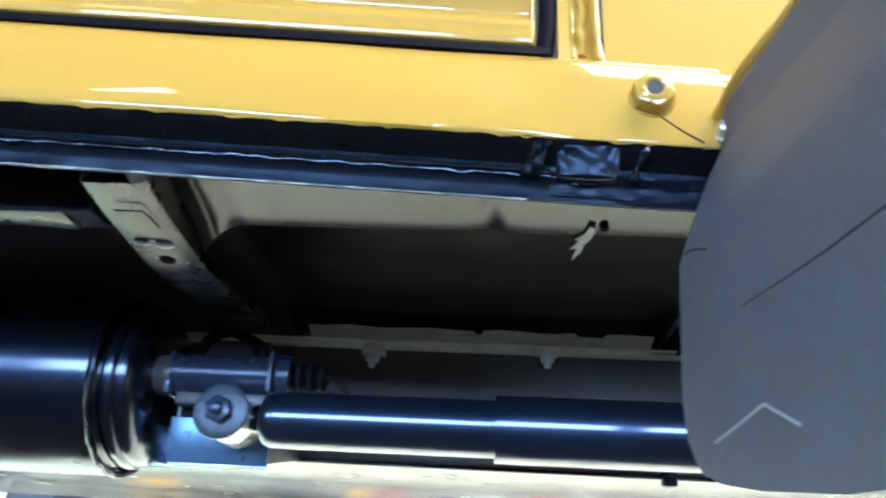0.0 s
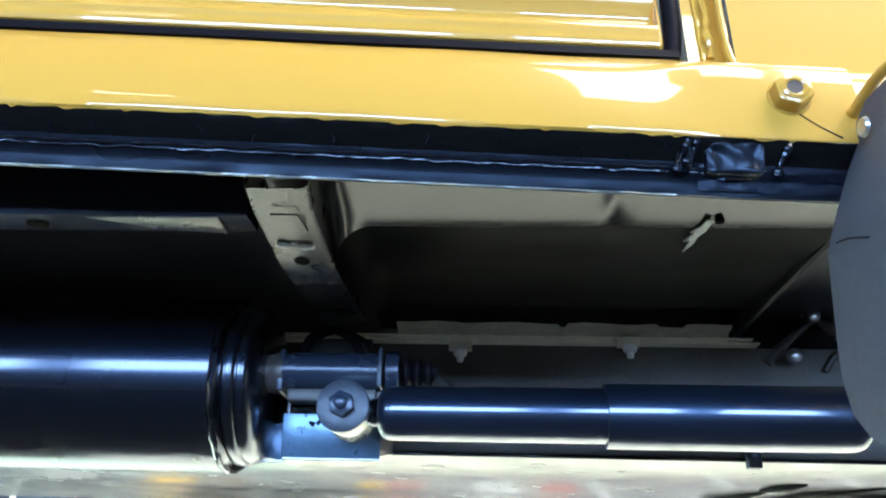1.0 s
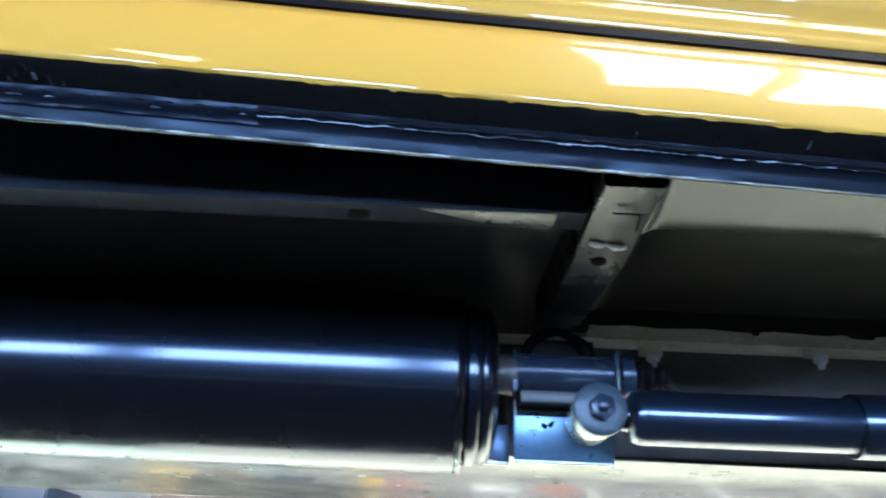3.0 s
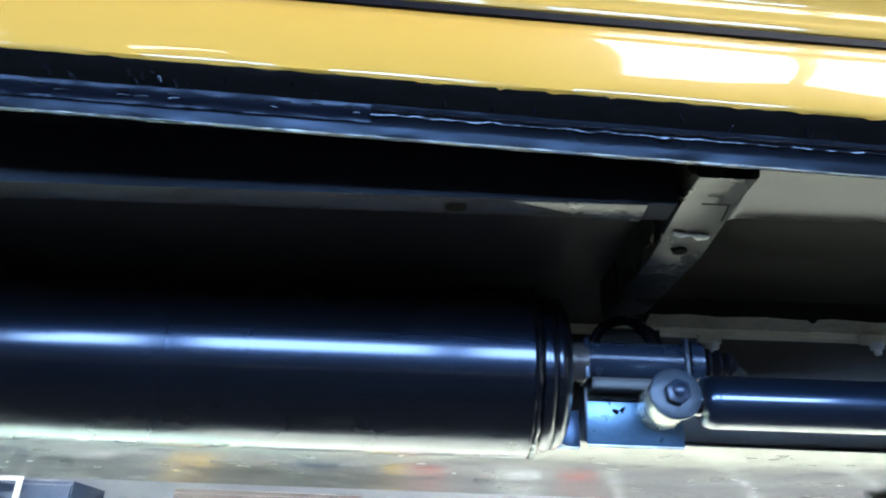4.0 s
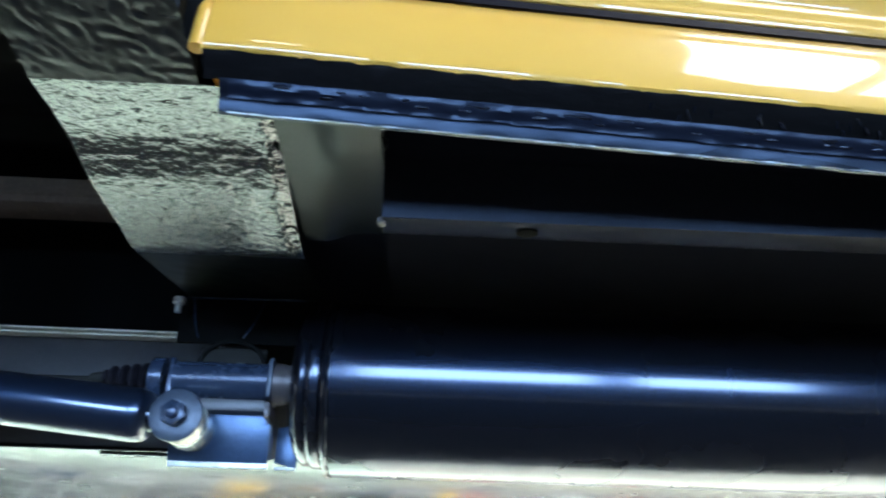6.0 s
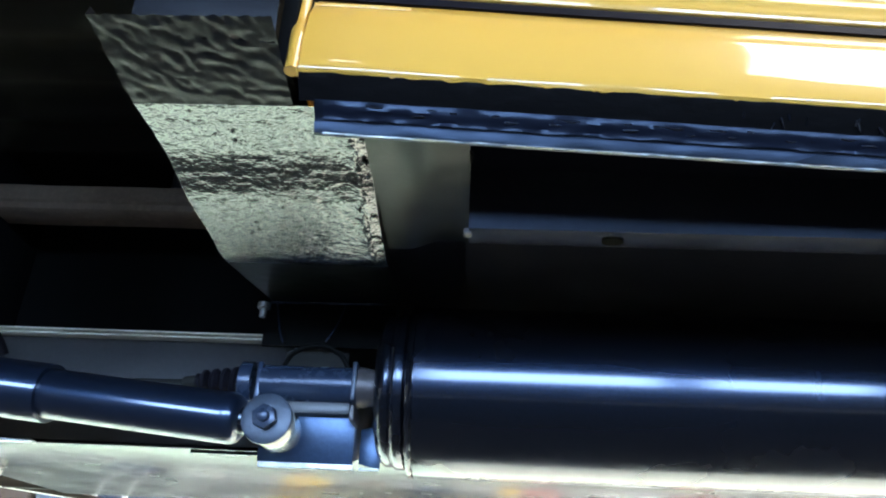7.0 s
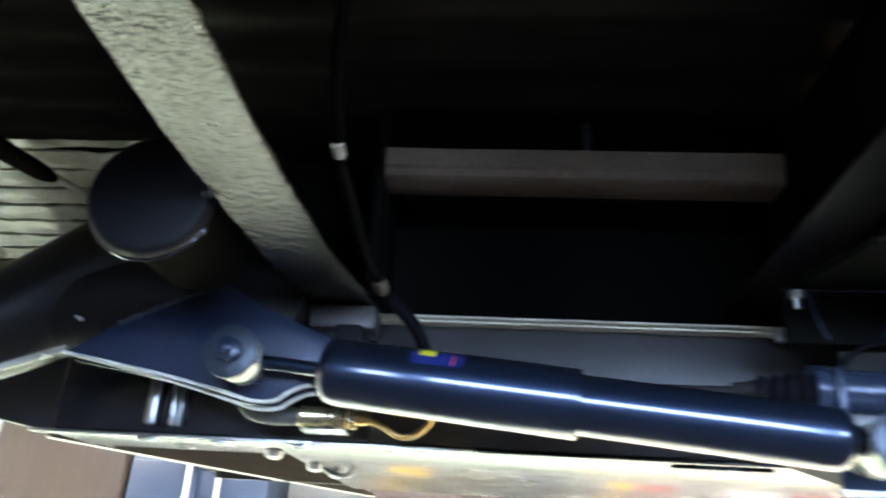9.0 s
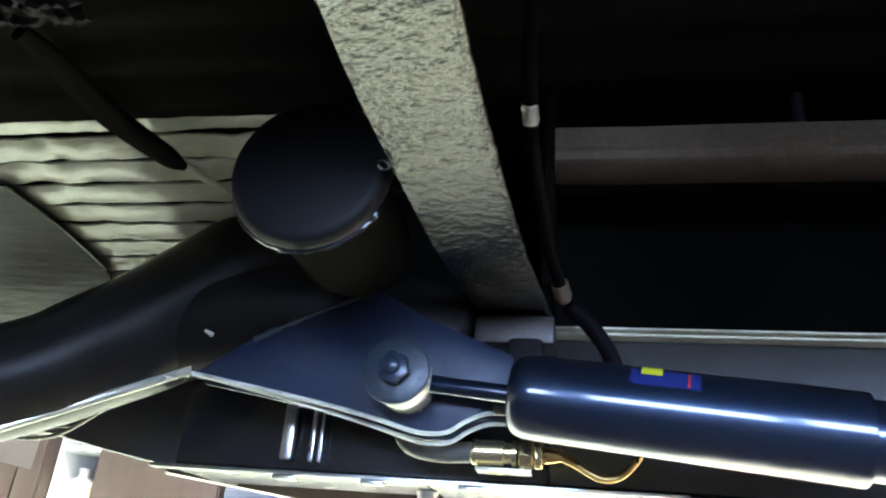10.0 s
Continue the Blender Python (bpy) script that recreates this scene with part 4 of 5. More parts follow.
def outrigger():
    t = holder("outrigger", (-0.22, 0.5, 1.603), "black pressed steel outrigger arm with a round hole", "outrigger")
    prof = [(-0.0205, 1.640), (-0.0205, 1.606), (-0.0185, 1.6035), (0.0165, 1.6035), (0.0195, 1.606), (0.0215, 1.640)]
    bm = bmesh.new()
    rows = []
    for k in range(24):
        y = 0.370 + (0.655 - 0.370) * k / 23
        dz = -0.05 * (min(y, 0.480) - 0.45) + 0.09 * max(0.0, y - 0.480)
        rows.append([bm.verts.new((-0.2205 + u + 0.004 * max(0, (0.40 - y) / 0.05), y, v + dz)) for u, v in prof])
    for a, b in zip(rows, rows[1:]):
        for j in range(len(prof) - 1):
            bm.faces.new((a[j], a[j + 1], b[j + 1], b[j]))
    part("arm", bm, PRESSED, t)
    part("embossed_outline", tube([(-0.2275, 0.3955, 1.6030), (-0.2115, 0.3955, 1.6030), (-0.2100, 0.3965, 1.6030), (-0.2085, 0.405, 1.6028), (-0.2075, 0.417, 1.6024)], 0.0006, 8, curve=3), SHADE_BLACK, t, "dark pressed groove")
    # Weld lump with its glint put into the pale edge colour.
    blob_line([(-0.2335, 0.4390, 1.6028), (-0.227, 0.4405, 1.6022), (-0.221, 0.4400, 1.6022), (-0.214, 0.4430, 1.6022), (-0.208, 0.4425, 1.6028)], 0.0019, EDGE, t, "weld_bead", 0.9, 8)
    part("round_hole", lathe([(0, 0.0052), (0.0008, 0.0056), (0.002, 0.0056)], (-0.2215, 0.467, 1.6014), (-0.2215, 0.467, 2), 24), SHADE_BLACK, t, "dark round hole")
    part("foot", tube([(-0.255, 0.64, 1.583), (-0.248, 0.632, 1.597), (-0.229, 0.625, 1.604), (-0.208, 0.632, 1.597), (-0.200, 0.64, 1.583)], 0.004, 10), BELLOWS, t, "curved saddle foot")
    return t


outrigger()


# ---------------------------------------------------------------- suspension
def suspension_cylinder():
    t = holder("suspension_cylinder", (-0.61, 0.62, 1.553), "glossy black suspension cylinder with welded end caps", "suspension cylinder")
    y, z = 0.648, 1.558
    part("cylinder_tube", lathe([(0, 0.0768), (0.001, 0.0783), (0.002, 0.0785), (0.576, 0.0785), (0.577, 0.0783), (0.578, 0.0768)], (-0.893, y, z), (-0.315, y, z), 96), BLACK, t)
    cap = [(-0.01, 0.06), (0.0, 0.0745), (0.003, 0.0728), (0.005, 0.0690), (0.0065, 0.0682), (0.008, 0.0712), (0.010, 0.0722), (0.0165, 0.0722), (0.0185, 0.0712), (0.0195, 0.0690), (0.0205, 0.0686), (0.022, 0.0700), (0.026, 0.0698), (0.030, 0.0670), (0.034, 0.060), (0.0365, 0.048), (0.038, 0.03), (0.039, 0.019)]
    for x, far in ((-0.316, 0), (-0.892, -2)):
        c = part("end_cap", lathe(cap, (x, y, z), (far, y, z), 72), BLACK, t)
        s = 1 if far == 0 else -1
        ring = [(x + s * (0.0035 + 0.0006 * math.sin(k * 2.3)), y + 0.0778 * math.cos(k * math.tau / 60), z + 0.0778 * math.sin(k * math.tau / 60)) for k in range(61)]
        blob_line(ring, 0.0026, BLACK, c, "weld_bead", 0.35, 2, 6)
    for x, far, nz in ((-0.290, 0, 1.5620), (-0.920, -2, 1.553)):
        part("neck", lathe([(0, 0.0185), (0.006, 0.0185), (0.008, 0.0170), (0.016, 0.0170), (0.0175, 0.0182), (0.0265, 0.0182)], (x, 0.624, nz), (far, 0.624, nz), 32), NECK, t, "brown-grey bare steel neck")
    return t


suspension_cylinder()


def cylinder_bracket(x0, x1, z, hand, low):
    t = holder("cylinder_bracket", ((x0 + x1) / 2, 0.64, 1.49), "blue-black steel bracket carrying the cylinder on the chassis", "bracket", group="cylinder brackets")
    part("guide_tube", lathe([(0, 0.0168), (x1 - x0, 0.0168)], (x0, 0.622, z), (x1, 0.622, z), 48), STEELBLUE, t)
    part("tube_flange", box(x1 - 0.0022, x1 + 0.0014, 0.602, 0.640, z - 0.017, z + 0.0175, 0.0008), FASTENER, t, "pale worn end flange")
    part("flange_tab", box(x1 - 0.0022, x1 + 0.0014, 0.606, 0.640, z - 0.034, z - 0.0205, 0.0008), NECK, t)
    part("tube_underside", box(x0 + 0.003, x1 - 0.004, 0.618, 0.639, z - 0.027, z - 0.014, 0.003), SIDE, t, "dirty brown steel below the tube")
    part("tube_flange", box(x0 - 0.004, x0 + 0.001, 0.608, 0.640, z - 0.02, z + 0.017, 0.0015), STEELBLUE, t)
    # The front bracket takes the lit copy, the rear one the dimmer.
    part("front_plate", plate([(x0, 0), (x1, 0), (x1, 1.529 - low), (x0, 1.529 - low)], (0, 0.6385, low), (1, 0, 0), (0, -0.17, 0.985), 0.003, 0.0008), BRACKET_LIT if hand > 0 else BRACKET_DIM, t)
    xa, xb = (x0 - 0.029, x0 - 0.002) if hand > 0 else (x1 + 0.002, x1 + 0.022)
    part("side_flange", plate([(xa, low + 0.004), (xb, low), (xb, 1.526), (xa, 1.522)], (0, 0.660, 0), (1, 0, 0), (0, 0, 1), 0.003, 0.0008), BRACKET_DIM, t, "blue-black flange beside the cylinder")
    # Pale strip paints the floor's reflection below the flange.
    part("flange_edge", box(xa + 0.001, xb - 0.001, 0.6555, 0.6605, low - 0.0018, low + 0.0006, 0.0004), EDGE, t, "pale strip painting the floor's reflection along the lower edge")
    part("upper_plate", box(x0 + 0.004, x1 - 0.004, 0.640, 0.644, 1.528, z + 0.02, 0.001), WELL, t)
    side = [(0.6385, low + 0.002), (0.744, 1.5145), (0.744, 1.58), (0.6385, z + 0.012)]
    for xx in (x0, x1 - 0.0035):
        part("side_plate", plate(side, (xx, 0, 0), (0, 1, 0), (0, 0, 1), 0.0035, 0.0008), BLACK_SATIN, t)
    # Pale strip for the reflection under the bracket's front plate.
    part("lower_lip", box(x0 + 0.001, x1 - 0.0002, 0.6362, 0.6408, low - (0.0022 if hand > 0 else 0.0050), low - 0.0002, 0.0005), EDGE, t, "pale strip painting the floor's reflection along the lower edge")
    part("bottom_plate", plate([(x0 + 0.004, 0.0), (x1 - 0.004, 0.0), (x1 - 0.004, 0.107), (x0 + 0.004, 0.107)], (0, 0.6412, low + 0.002), (1, 0, 0), (0, 0.981, 0.192 + (1.492 - low) * 9), 0.003, 0.0006), BLACK, t)
    blob_line([(x0 + 0.004, 0.634, 1.5275), (x0 + 0.018, 0.633, 1.529), (x0 + 0.03, 0.634, 1.5265), ((x0 + x1) / 2, 0.633, 1.529), (x1 - 0.01, 0.634, 1.5275)], 0.0024, BLACK, t, "weld_bead", 0.8, 8)
    if hand > 0:
        blob_line([(x0 + 0.020, 0.6325, 1.527), (x0 + 0.024, 0.632, 1.521), (x0 + 0.028, 0.632, 1.519)], 0.0026, BLACK, t, "weld_run", 0.6)
        blob_line([(x0 + 0.042, 0.6325, 1.529), (x0 + 0.034, 0.632, 1.524), (x0 + 0.030, 0.632, 1.519)], 0.002, BLACK, t, "weld_run", 0.6)
    part("rivet_hole", lathe([(0, 0.0012), (0.0008, 0.0014)], (x0 + 0.006, 0.6336, 1.503), (x0 + 0.006, 2, 1.503), 10), MATTE, t)
    # saddle bridge over the guide tube, its shade put into a near-black colour
    mid = (x0 + x1) / 2
    part("saddle", tube([(mid - 0.032, 0.638, z + 0.018), (mid - 0.022, 0.634, z + 0.034), (mid, 0.632, z + 0.041), (mid + 0.022, 0.634, z + 0.034), (mid + 0.032, 0.638, z + 0.018)], 0.0022, 12), SHADE_BLACK, t)
    part("saddle_web", box(mid - 0.03, mid + 0.03, 0.636, 0.64, z + 0.012, z + 0.036, 0.001), WELL, t)
    return t


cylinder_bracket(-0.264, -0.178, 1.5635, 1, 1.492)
cylinder_bracket(-1.032, -0.946, 1.553, -1, 1.4865)


def tie_rod(x, far, z, drop, label, ribs=4):
    """Rubber bellows on the guide tube's end, and the rod that runs on to the arm."""
    s = 1 if far > x else -1
    t = holder("tie_rod", (x, 0.622, z), label, "tie rod", group="tie rods")
    part("collar", lathe([(0, 0.019), (0.001, 0.0195), (0.011, 0.0195), (0.012, 0.0185)], (x, 0.622, z), (far, 0.622, z), 32), STEELBLUE, t)
    prof = [(0.012, 0.012)]
    for k in range(ribs):
        r = 0.0142 - 0.0012 * k
        prof += [(0.013 + k * 0.0095, r - 0.004), (0.0165 + k * 0.0095, r), (0.019 + k * 0.0095, r), (0.022 + k * 0.0095, r - 0.004)]
    prof += [(0.016 + ribs * 0.0095, 0.007)]
    part("bellows", lathe(prof, (x, 0.622, z), (far, 0.622, z), 32), BELLOWS, t, "ribbed black rubber bellows")
    part("rod", tube([(x + s * (0.010 + ribs * 0.0095), 0.622, z), (x + s * (0.027 + ribs * 0.0095), 0.626, z - drop * 0.4), (x + s * 0.09, 0.634, z - drop), (far, 0.64, z - drop)], 0.0060, 14), WELL, t)
    return t


tie_rod(-0.174, 0.40, 1.5635, 0.034, "black tie rod with ribbed rubber bellows behind the shock absorber", 3)
tie_rod(-1.040, -1.43, 1.553, 0.002, "black tie rod with ribbed rubber bellows towards the swing arm")


def shock_absorber(a, b, steps, label):
    """A telescopic damper from eye a to eye b; steps: (from, to, radius) along it."""
    a, b = Vector(a), Vector(b)
    t = holder("shock_absorber", a, label, "shock absorber", group="horizontal shock absorbers")
    d = (b - a).normalized()
    for k, (s0, s1, r) in enumerate(steps):
        n = s1 - s0
        if k == 0:
            prof = [(0, r * 0.55), (0.001, r * 0.72), (0.004, r * 0.90), (0.009, r * 0.985), (0.014, r), (n, r)]
        elif k == 1:
            prof = [(0, r * 0.84), (0.0002, r * 0.985), (0.0012, r), (n - 0.016, r), (n - 0.010, r * 0.985), (n - 0.005, r * 0.93), (n - 0.0015, r * 0.82), (n, r * 0.6)]
        else:
            prof = [(0, r), (n, r)]
        part(("lower_tube", "dust_tube", "piston_rod")[k], lathe(prof, a + d * s0, a + d * s1, 56), SHOCK, t)
    part("eye_collar", lathe([(0, 0.009), (0.004, 0.0115), (0.012, 0.0125)], a + d * 0.017, b, 24), BLACK, t)
    return t


def damper_eye(t, c, y_front, y_back):
    x, _, z = c
    w = y_back - y_front
    part("eye", lathe([(0, 0.0165), (0.001, 0.0178), (0.010, 0.018), (0.012, 0.0194), (w - 0.014, 0.0196), (w - 0.012, 0.018), (w - 0.001, 0.0178), (w, 0.0165)], (x, y_front, z), (x, y_back, z), 48), BUSH, t, "pale cast eye with bush")
    part("washer", lathe([(0, 0.006), (0, 0.0200), (0.0006, 0.0212), (0.0030, 0.0216), (0.0036, 0.0208)], (x, y_front - 0.0042, z), (x, 2, z), 48), FASTENER, t)
    bolt_head("nut", (x, y_front - 0.0044, z), (0, -1, 0), 0.0108, 0.0085, STEELBLUE, t)
    part("bolt_end", lathe([(0, 0.0035), (0.0012, 0.0052), (0.010, 0.0054)], (x, y_front - 0.019, z), (x, 2, z), 20), STEELBLUE, t)


s = shock_absorber((-0.202, 0.595, 1.522), (0.30, 0.595, 1.5235), [(0.026, 0.212, 0.0224), (0.211, 0.418, 0.0264), (0.418, 0.47, 0.006)], "black enamelled telescopic shock absorber bolted to the cylinder bracket")
damper_eye(s, (-0.202, 0.595, 1.522), 0.573, 0.634)
s = shock_absorber((-1.012, 0.595, 1.511), (-1.489, 0.634, 1.563), [(0.026, 0.212, 0.0224), (0.211, 0.410, 0.0264), (0.410, 0.466, 0.0058)], "black enamelled shock absorber with small sticker, on the swing arm")
damper_eye(s, (-1.012, 0.595, 1.511), 0.578, 0.634)
damper_eye(s, (-1.489, 0.634, 1.563), 0.612, 0.655)


def sticker(t):
    a, b = Vector((-1.012, 0.595, 1.511)), Vector((-1.489, 0.634, 1.563))
    d, s_, u = frame_of(a, b)

    def patch(s0, s1, a0, a1, lift, material, label):
        bm = bmesh.new()
        rows = []
        for i in range(9):
            g = radians(a0 + (a1 - a0) * i / 8)
            out = (-s_ if s_.y > 0 else s_) * math.cos(g) + (u if u.z > 0 else -u) * math.sin(g)
            rows.append([bm.verts.new(a + d * q + out * r) for q in (s0, s1) for r in (0.0264 + lift,)])
        for p, q in zip(rows, rows[1:]):
            bm.faces.new((p[0], p[1], q[1], q[0]))
        part("sticker", bm, material, t, label)
    patch(0.299, 0.338, 22, 54, 0.00015, DECAL_BLUE, "small dark blue sticker")
    patch(0.320, 0.332, 40, 62, 0.0004, DECAL_YELLOW, "bright yellow tab")
    patch(0.3045, 0.3060, 24, 53, 0.0004, DECAL_RED, "thin red line")


sticker(s)


# ---------------------------------------------------------------- tail end
def wheel_arch_panel():
    t = holder("wheel_arch_panel", (-0.97, 0.45, 1.638), "brush-marked black underseal on the panel ahead of the wheel arch", "floor panel")
    # slope of the panel from its outer edge inwards: a steep outer fold, two flat bands with a dip between, a rising inner end
    bends = [(0.25, -0.20), (0.306, -0.20), (0.328, -0.06), (0.364, -0.07), (0.384, -0.30), (0.402, -0.30), (0.422, -0.12), (0.484, -0.12), (0.505, 0.16), (0.70, 0.16)]

    def slope(y):
        for (ya, sa), (yb, sb) in zip(bends, bends[1:]):
            if y <= yb:
                return sa + (sb - sa) * max(0.0, y - ya) / (yb - ya)
        return bends[-1][1]
    level = [1.6590]
    for k in range(1, 460):
        level.append(level[-1] + 0.001 * slope(0.25 + 0.001 * (k - 0.5)))

    def flat(y):
        f = min(458.0, max(0.0, (y - 0.25) * 1000))
        return level[int(f)] + (level[int(f) + 1] - level[int(f)]) * (f - int(f))

    def left(y):
        return -1.0560 + 0.058 * min(0.2, max(0.0, y - 0.263))

    def brushed(y0, y1, right, step, relief):
        own = bmesh.new()
        ny, nx = round((y1 - y0) / step), 48
        rows = []
        for j in range(ny + 1):
            y = y0 + (y1 - y0) * j / ny
            xa, xb = left(y), right(y)
            rows.append([own.verts.new((xa + (xb - xa) * i / nx, y, flat(y) + relief(xa + (xb - xa) * i / nx, y))) for i in range(nx + 1)])
        for a, b in zip(rows, rows[1:]):
            for i in range(nx):
                own.faces.new((a[i], a[i + 1], b[i + 1], b[i]))
        rim = [r[0] for r in rows]
        up = [own.verts.new(v.co + Vector((0.0015, 0, 0.006))) for v in rim]
        for a, b, c, d in zip(rim, rim[1:], up, up[1:]):
            own.faces.new((a, b, d, c))
        return own

    def coarse(x, y):
        n1 = noise.noise(Vector((x * 150 - y * 110, y * 120, 2)))
        n2 = noise.noise(Vector((x * 210 - y * 90, y * 230, 7)))
        k = min(1.0, max(0.0, (0.326 - y) / 0.01))
        return k * (0.0022 * abs(n1) + 0.0010 * n2)

    def fine(x, y):
        z = 0.0004 * noise.noise(Vector((x * 50, y * 60, 2))) + 0.0005 * noise.noise(Vector((x * 130, y * 170, 7))) + 0.0003 * noise.noise(Vector((x * 260, y * 330, 1)))
        pit = noise.noise(Vector((x * 90, y * 120, 14)))
        z += 0.0022 * max(0.0, pit - 0.42)
        z -= 0.0022 * bump1(x, -0.921, 0.005) * (0.6 + 0.8 * noise.noise(Vector((x * 60, y * 90, 4)))) * (1 if y < 0.5 else 0)
        return z
    part("outer_strip", brushed(0.2605, 0.3235, lambda y: -0.9535, 0.0021, coarse), FOLDS, t, "glossy folded black underseal")
    part("panel", brushed(0.3240, 0.508, lambda y: -0.912, 0.0021, fine), PAN_ROUGH, t)
    part("inner_panel", brushed(0.5085, 0.655, lambda y: -0.912, 0.005, lambda x, y: 0.0003 * noise.noise(Vector((x * 60, y * 60, 1)))), SMOOTH, t, "dull black inner end of the panel")

    def hs(x, y):
        f = (x + 0.912) / 0.066
        h = min(1.0, max(0.0, (f - 0.25) / 0.4))
        return 1.6335 - (0.025 - 0.095 * h * h * (3 - 2 * h)) * (y - 0.41) + 0.0004 * noise.noise(Vector((x * 45, y * 45, 9)))
    part("smooth_corner", sheet(-0.9118, -0.846, 0.3300, 0.492, hs, 0.004), SMOOTH, t, "smooth rounded corner of the panel")
    part("corner_end", tube([(-0.872, 0.366, 1.6425), (-0.862, 0.3665, 1.6415), (-0.853, 0.369, 1.6415), (-0.847, 0.374, 1.643)], 0.005, 12), SMOOTH, t, "rounded end of the pressed corner")
    # torn, curling seam of thick sealer
    seam = [(-0.9215 + 0.0022 * noise.noise(Vector((k * 0.9, 1, 3))), 0.334 + 0.006 * k) for k in range(27)]
    blob_line([(x, y, flat(y) - 0.0006) for x, y in seam], 0.0019, PAN_ROUGH, t, "seam_bead", 0.9, 4)
    for k in range(11):
        x, y = -0.9175 + random.uniform(-0.004, 0.004), 0.335 + 0.0145 * k + random.uniform(-0.004, 0.004)
        r = random.uniform(0.0030, 0.0055)
        a0, n_ = random.uniform(0, 6.28), random.randint(5, 8)
        curl = [(x + r * math.cos(a0 + i * 0.75), y + 1.3 * r * math.sin(a0 + i * 0.75), flat(y) - 0.0004) for i in range(n_)]
        blob_line(curl, 0.0010, SHADE_BLACK if k % 3 == 0 else PAN_ROUGH, t, "sealer_curl", 0.7, 5, 7)
    for k in range(26):
        x, y = random.uniform(-1.035, -0.93), random.uniform(0.33, 0.495)
        r = random.uniform(0.0008, 0.0024)
        part("sealer_blob", lathe([(0, r * 0.3), (r * 0.3, r * 0.8), (r * 0.9, r)], (x, y, flat(y) - r * 0.5), (x, y, 2), 7), PAN_ROUGH, t)
    # hanging clip at the panel's inner end
    for p in ([(-1.055, 0.645, 1.641), (-0.93, 0.645, 1.6425)], [(-1.036, 0.642, 1.641), (-1.030, 0.640, 1.612), (-1.024, 0.638, 1.598)], [(-0.968, 0.642, 1.639), (-0.974, 0.640, 1.618), (-0.983, 0.638, 1.600)]):
        part("wire", tube(p, 0.0010, 8, curve=2), STEELBLUE, t, "thin wire edge")
    part("clip_bolt", lathe([(0, 0.003), (0.008, 0.0035), (0.009, 0.006), (0.014, 0.006)], (-1.047, 0.635, 1.622), (-1.047, 0.635, 2), 14), ZINC, t)
    part("clip_bolt", box(-1.034, -1.026, 0.722, 0.730, 1.620, 1.632, 0.0015), ZINC, t)
    part("back_plate", box(-1.054, -0.964, 0.285, 0.80, 1.672, 1.676), BLACK_SATIN, t)
    # Near-black sheets added here put the shade behind the panel into colour.
    part("back_plate", box(-0.963, -0.846, 0.35, 0.80, 1.672, 1.676), SHADE_BLACK, t)
    part("drop_shade_plate", box(-1.05, -0.92, 0.6555, 0.66, 1.60, 1.648), SHADE_BLACK, t)
    return t


wheel_arch_panel()


def rear_wing():
    t = holder("rear_wing", (-1.1, 0.25, 1.68), "black inner edge of the rear wing above the wheel arch", "wing")
    part("inner_edge", run([(-0.012, 0.008), (-0.0165, 0.015), (-0.018, 0.03), (-0.019, 0.06), (-0.01, 0.2)], -1.035, -0.9548, 0.01, 0.0008, 30), HOUSING, t)
    # Filler added to block the gap; its darkness is painted shade.
    part("gap_filler", box(-0.9605, -0.9512, 0.296, 0.36, 1.653, 1.86, 0.001), SHADE_BLACK, t, "near-black filler painting the shade in the gap beside the sill end")
    part("arch_wall", box(-1.62, -1.06, 0.02, 0.024, 1.66, 2.0), BLACK_SATIN, t)
    # Unseen sheet added to keep window light off the swing arm.
    part("window_block", box(-2.4, -1.622, 0.02, 0.024, 1.50, 2.0), BLACK_SATIN, t)
    return t


rear_wing()


def rear_floor():
    t = holder("rear_floor", (-1.6, 0.6, 1.86), "matt black underside of the rear floor with pressed ribs", "floor pan")
    part("floor_plate", sheet(-2.5, -0.96, 0.0, 1.6, lambda x, y: 1.84 + 0.006 * math.sin(y * 90) * (1 if y < 0.7 else 0), 0.012), WELL, t)
    # Near-black sheets added to close the well; its deep shade is their colour.
    part("well_shade_wall", box(-1.53, -0.851, 0.80, 0.806, 1.6345, 1.8395), SHADE_BLACK, t)
    part("well_shade_wall", box(-2.49, -1.531, 0.83, 0.836, 1.715, 1.8395), SHADE_BLACK, t)
    part("well_closing_sheet", box(-1.006, -1.0005, 0.30, 0.799, 1.666, 1.836), SHADE_BLACK, t)
    part("tail_wall", box(-2.5, -2.494, 0.0, 1.6, 1.60, 1.84), BLACK_SATIN, t)
    part("well_closing_sheet", box(-1.0, -0.995, 0.66, 0.80, 1.636, 1.84), WELL, t)
    return t


rear_floor()


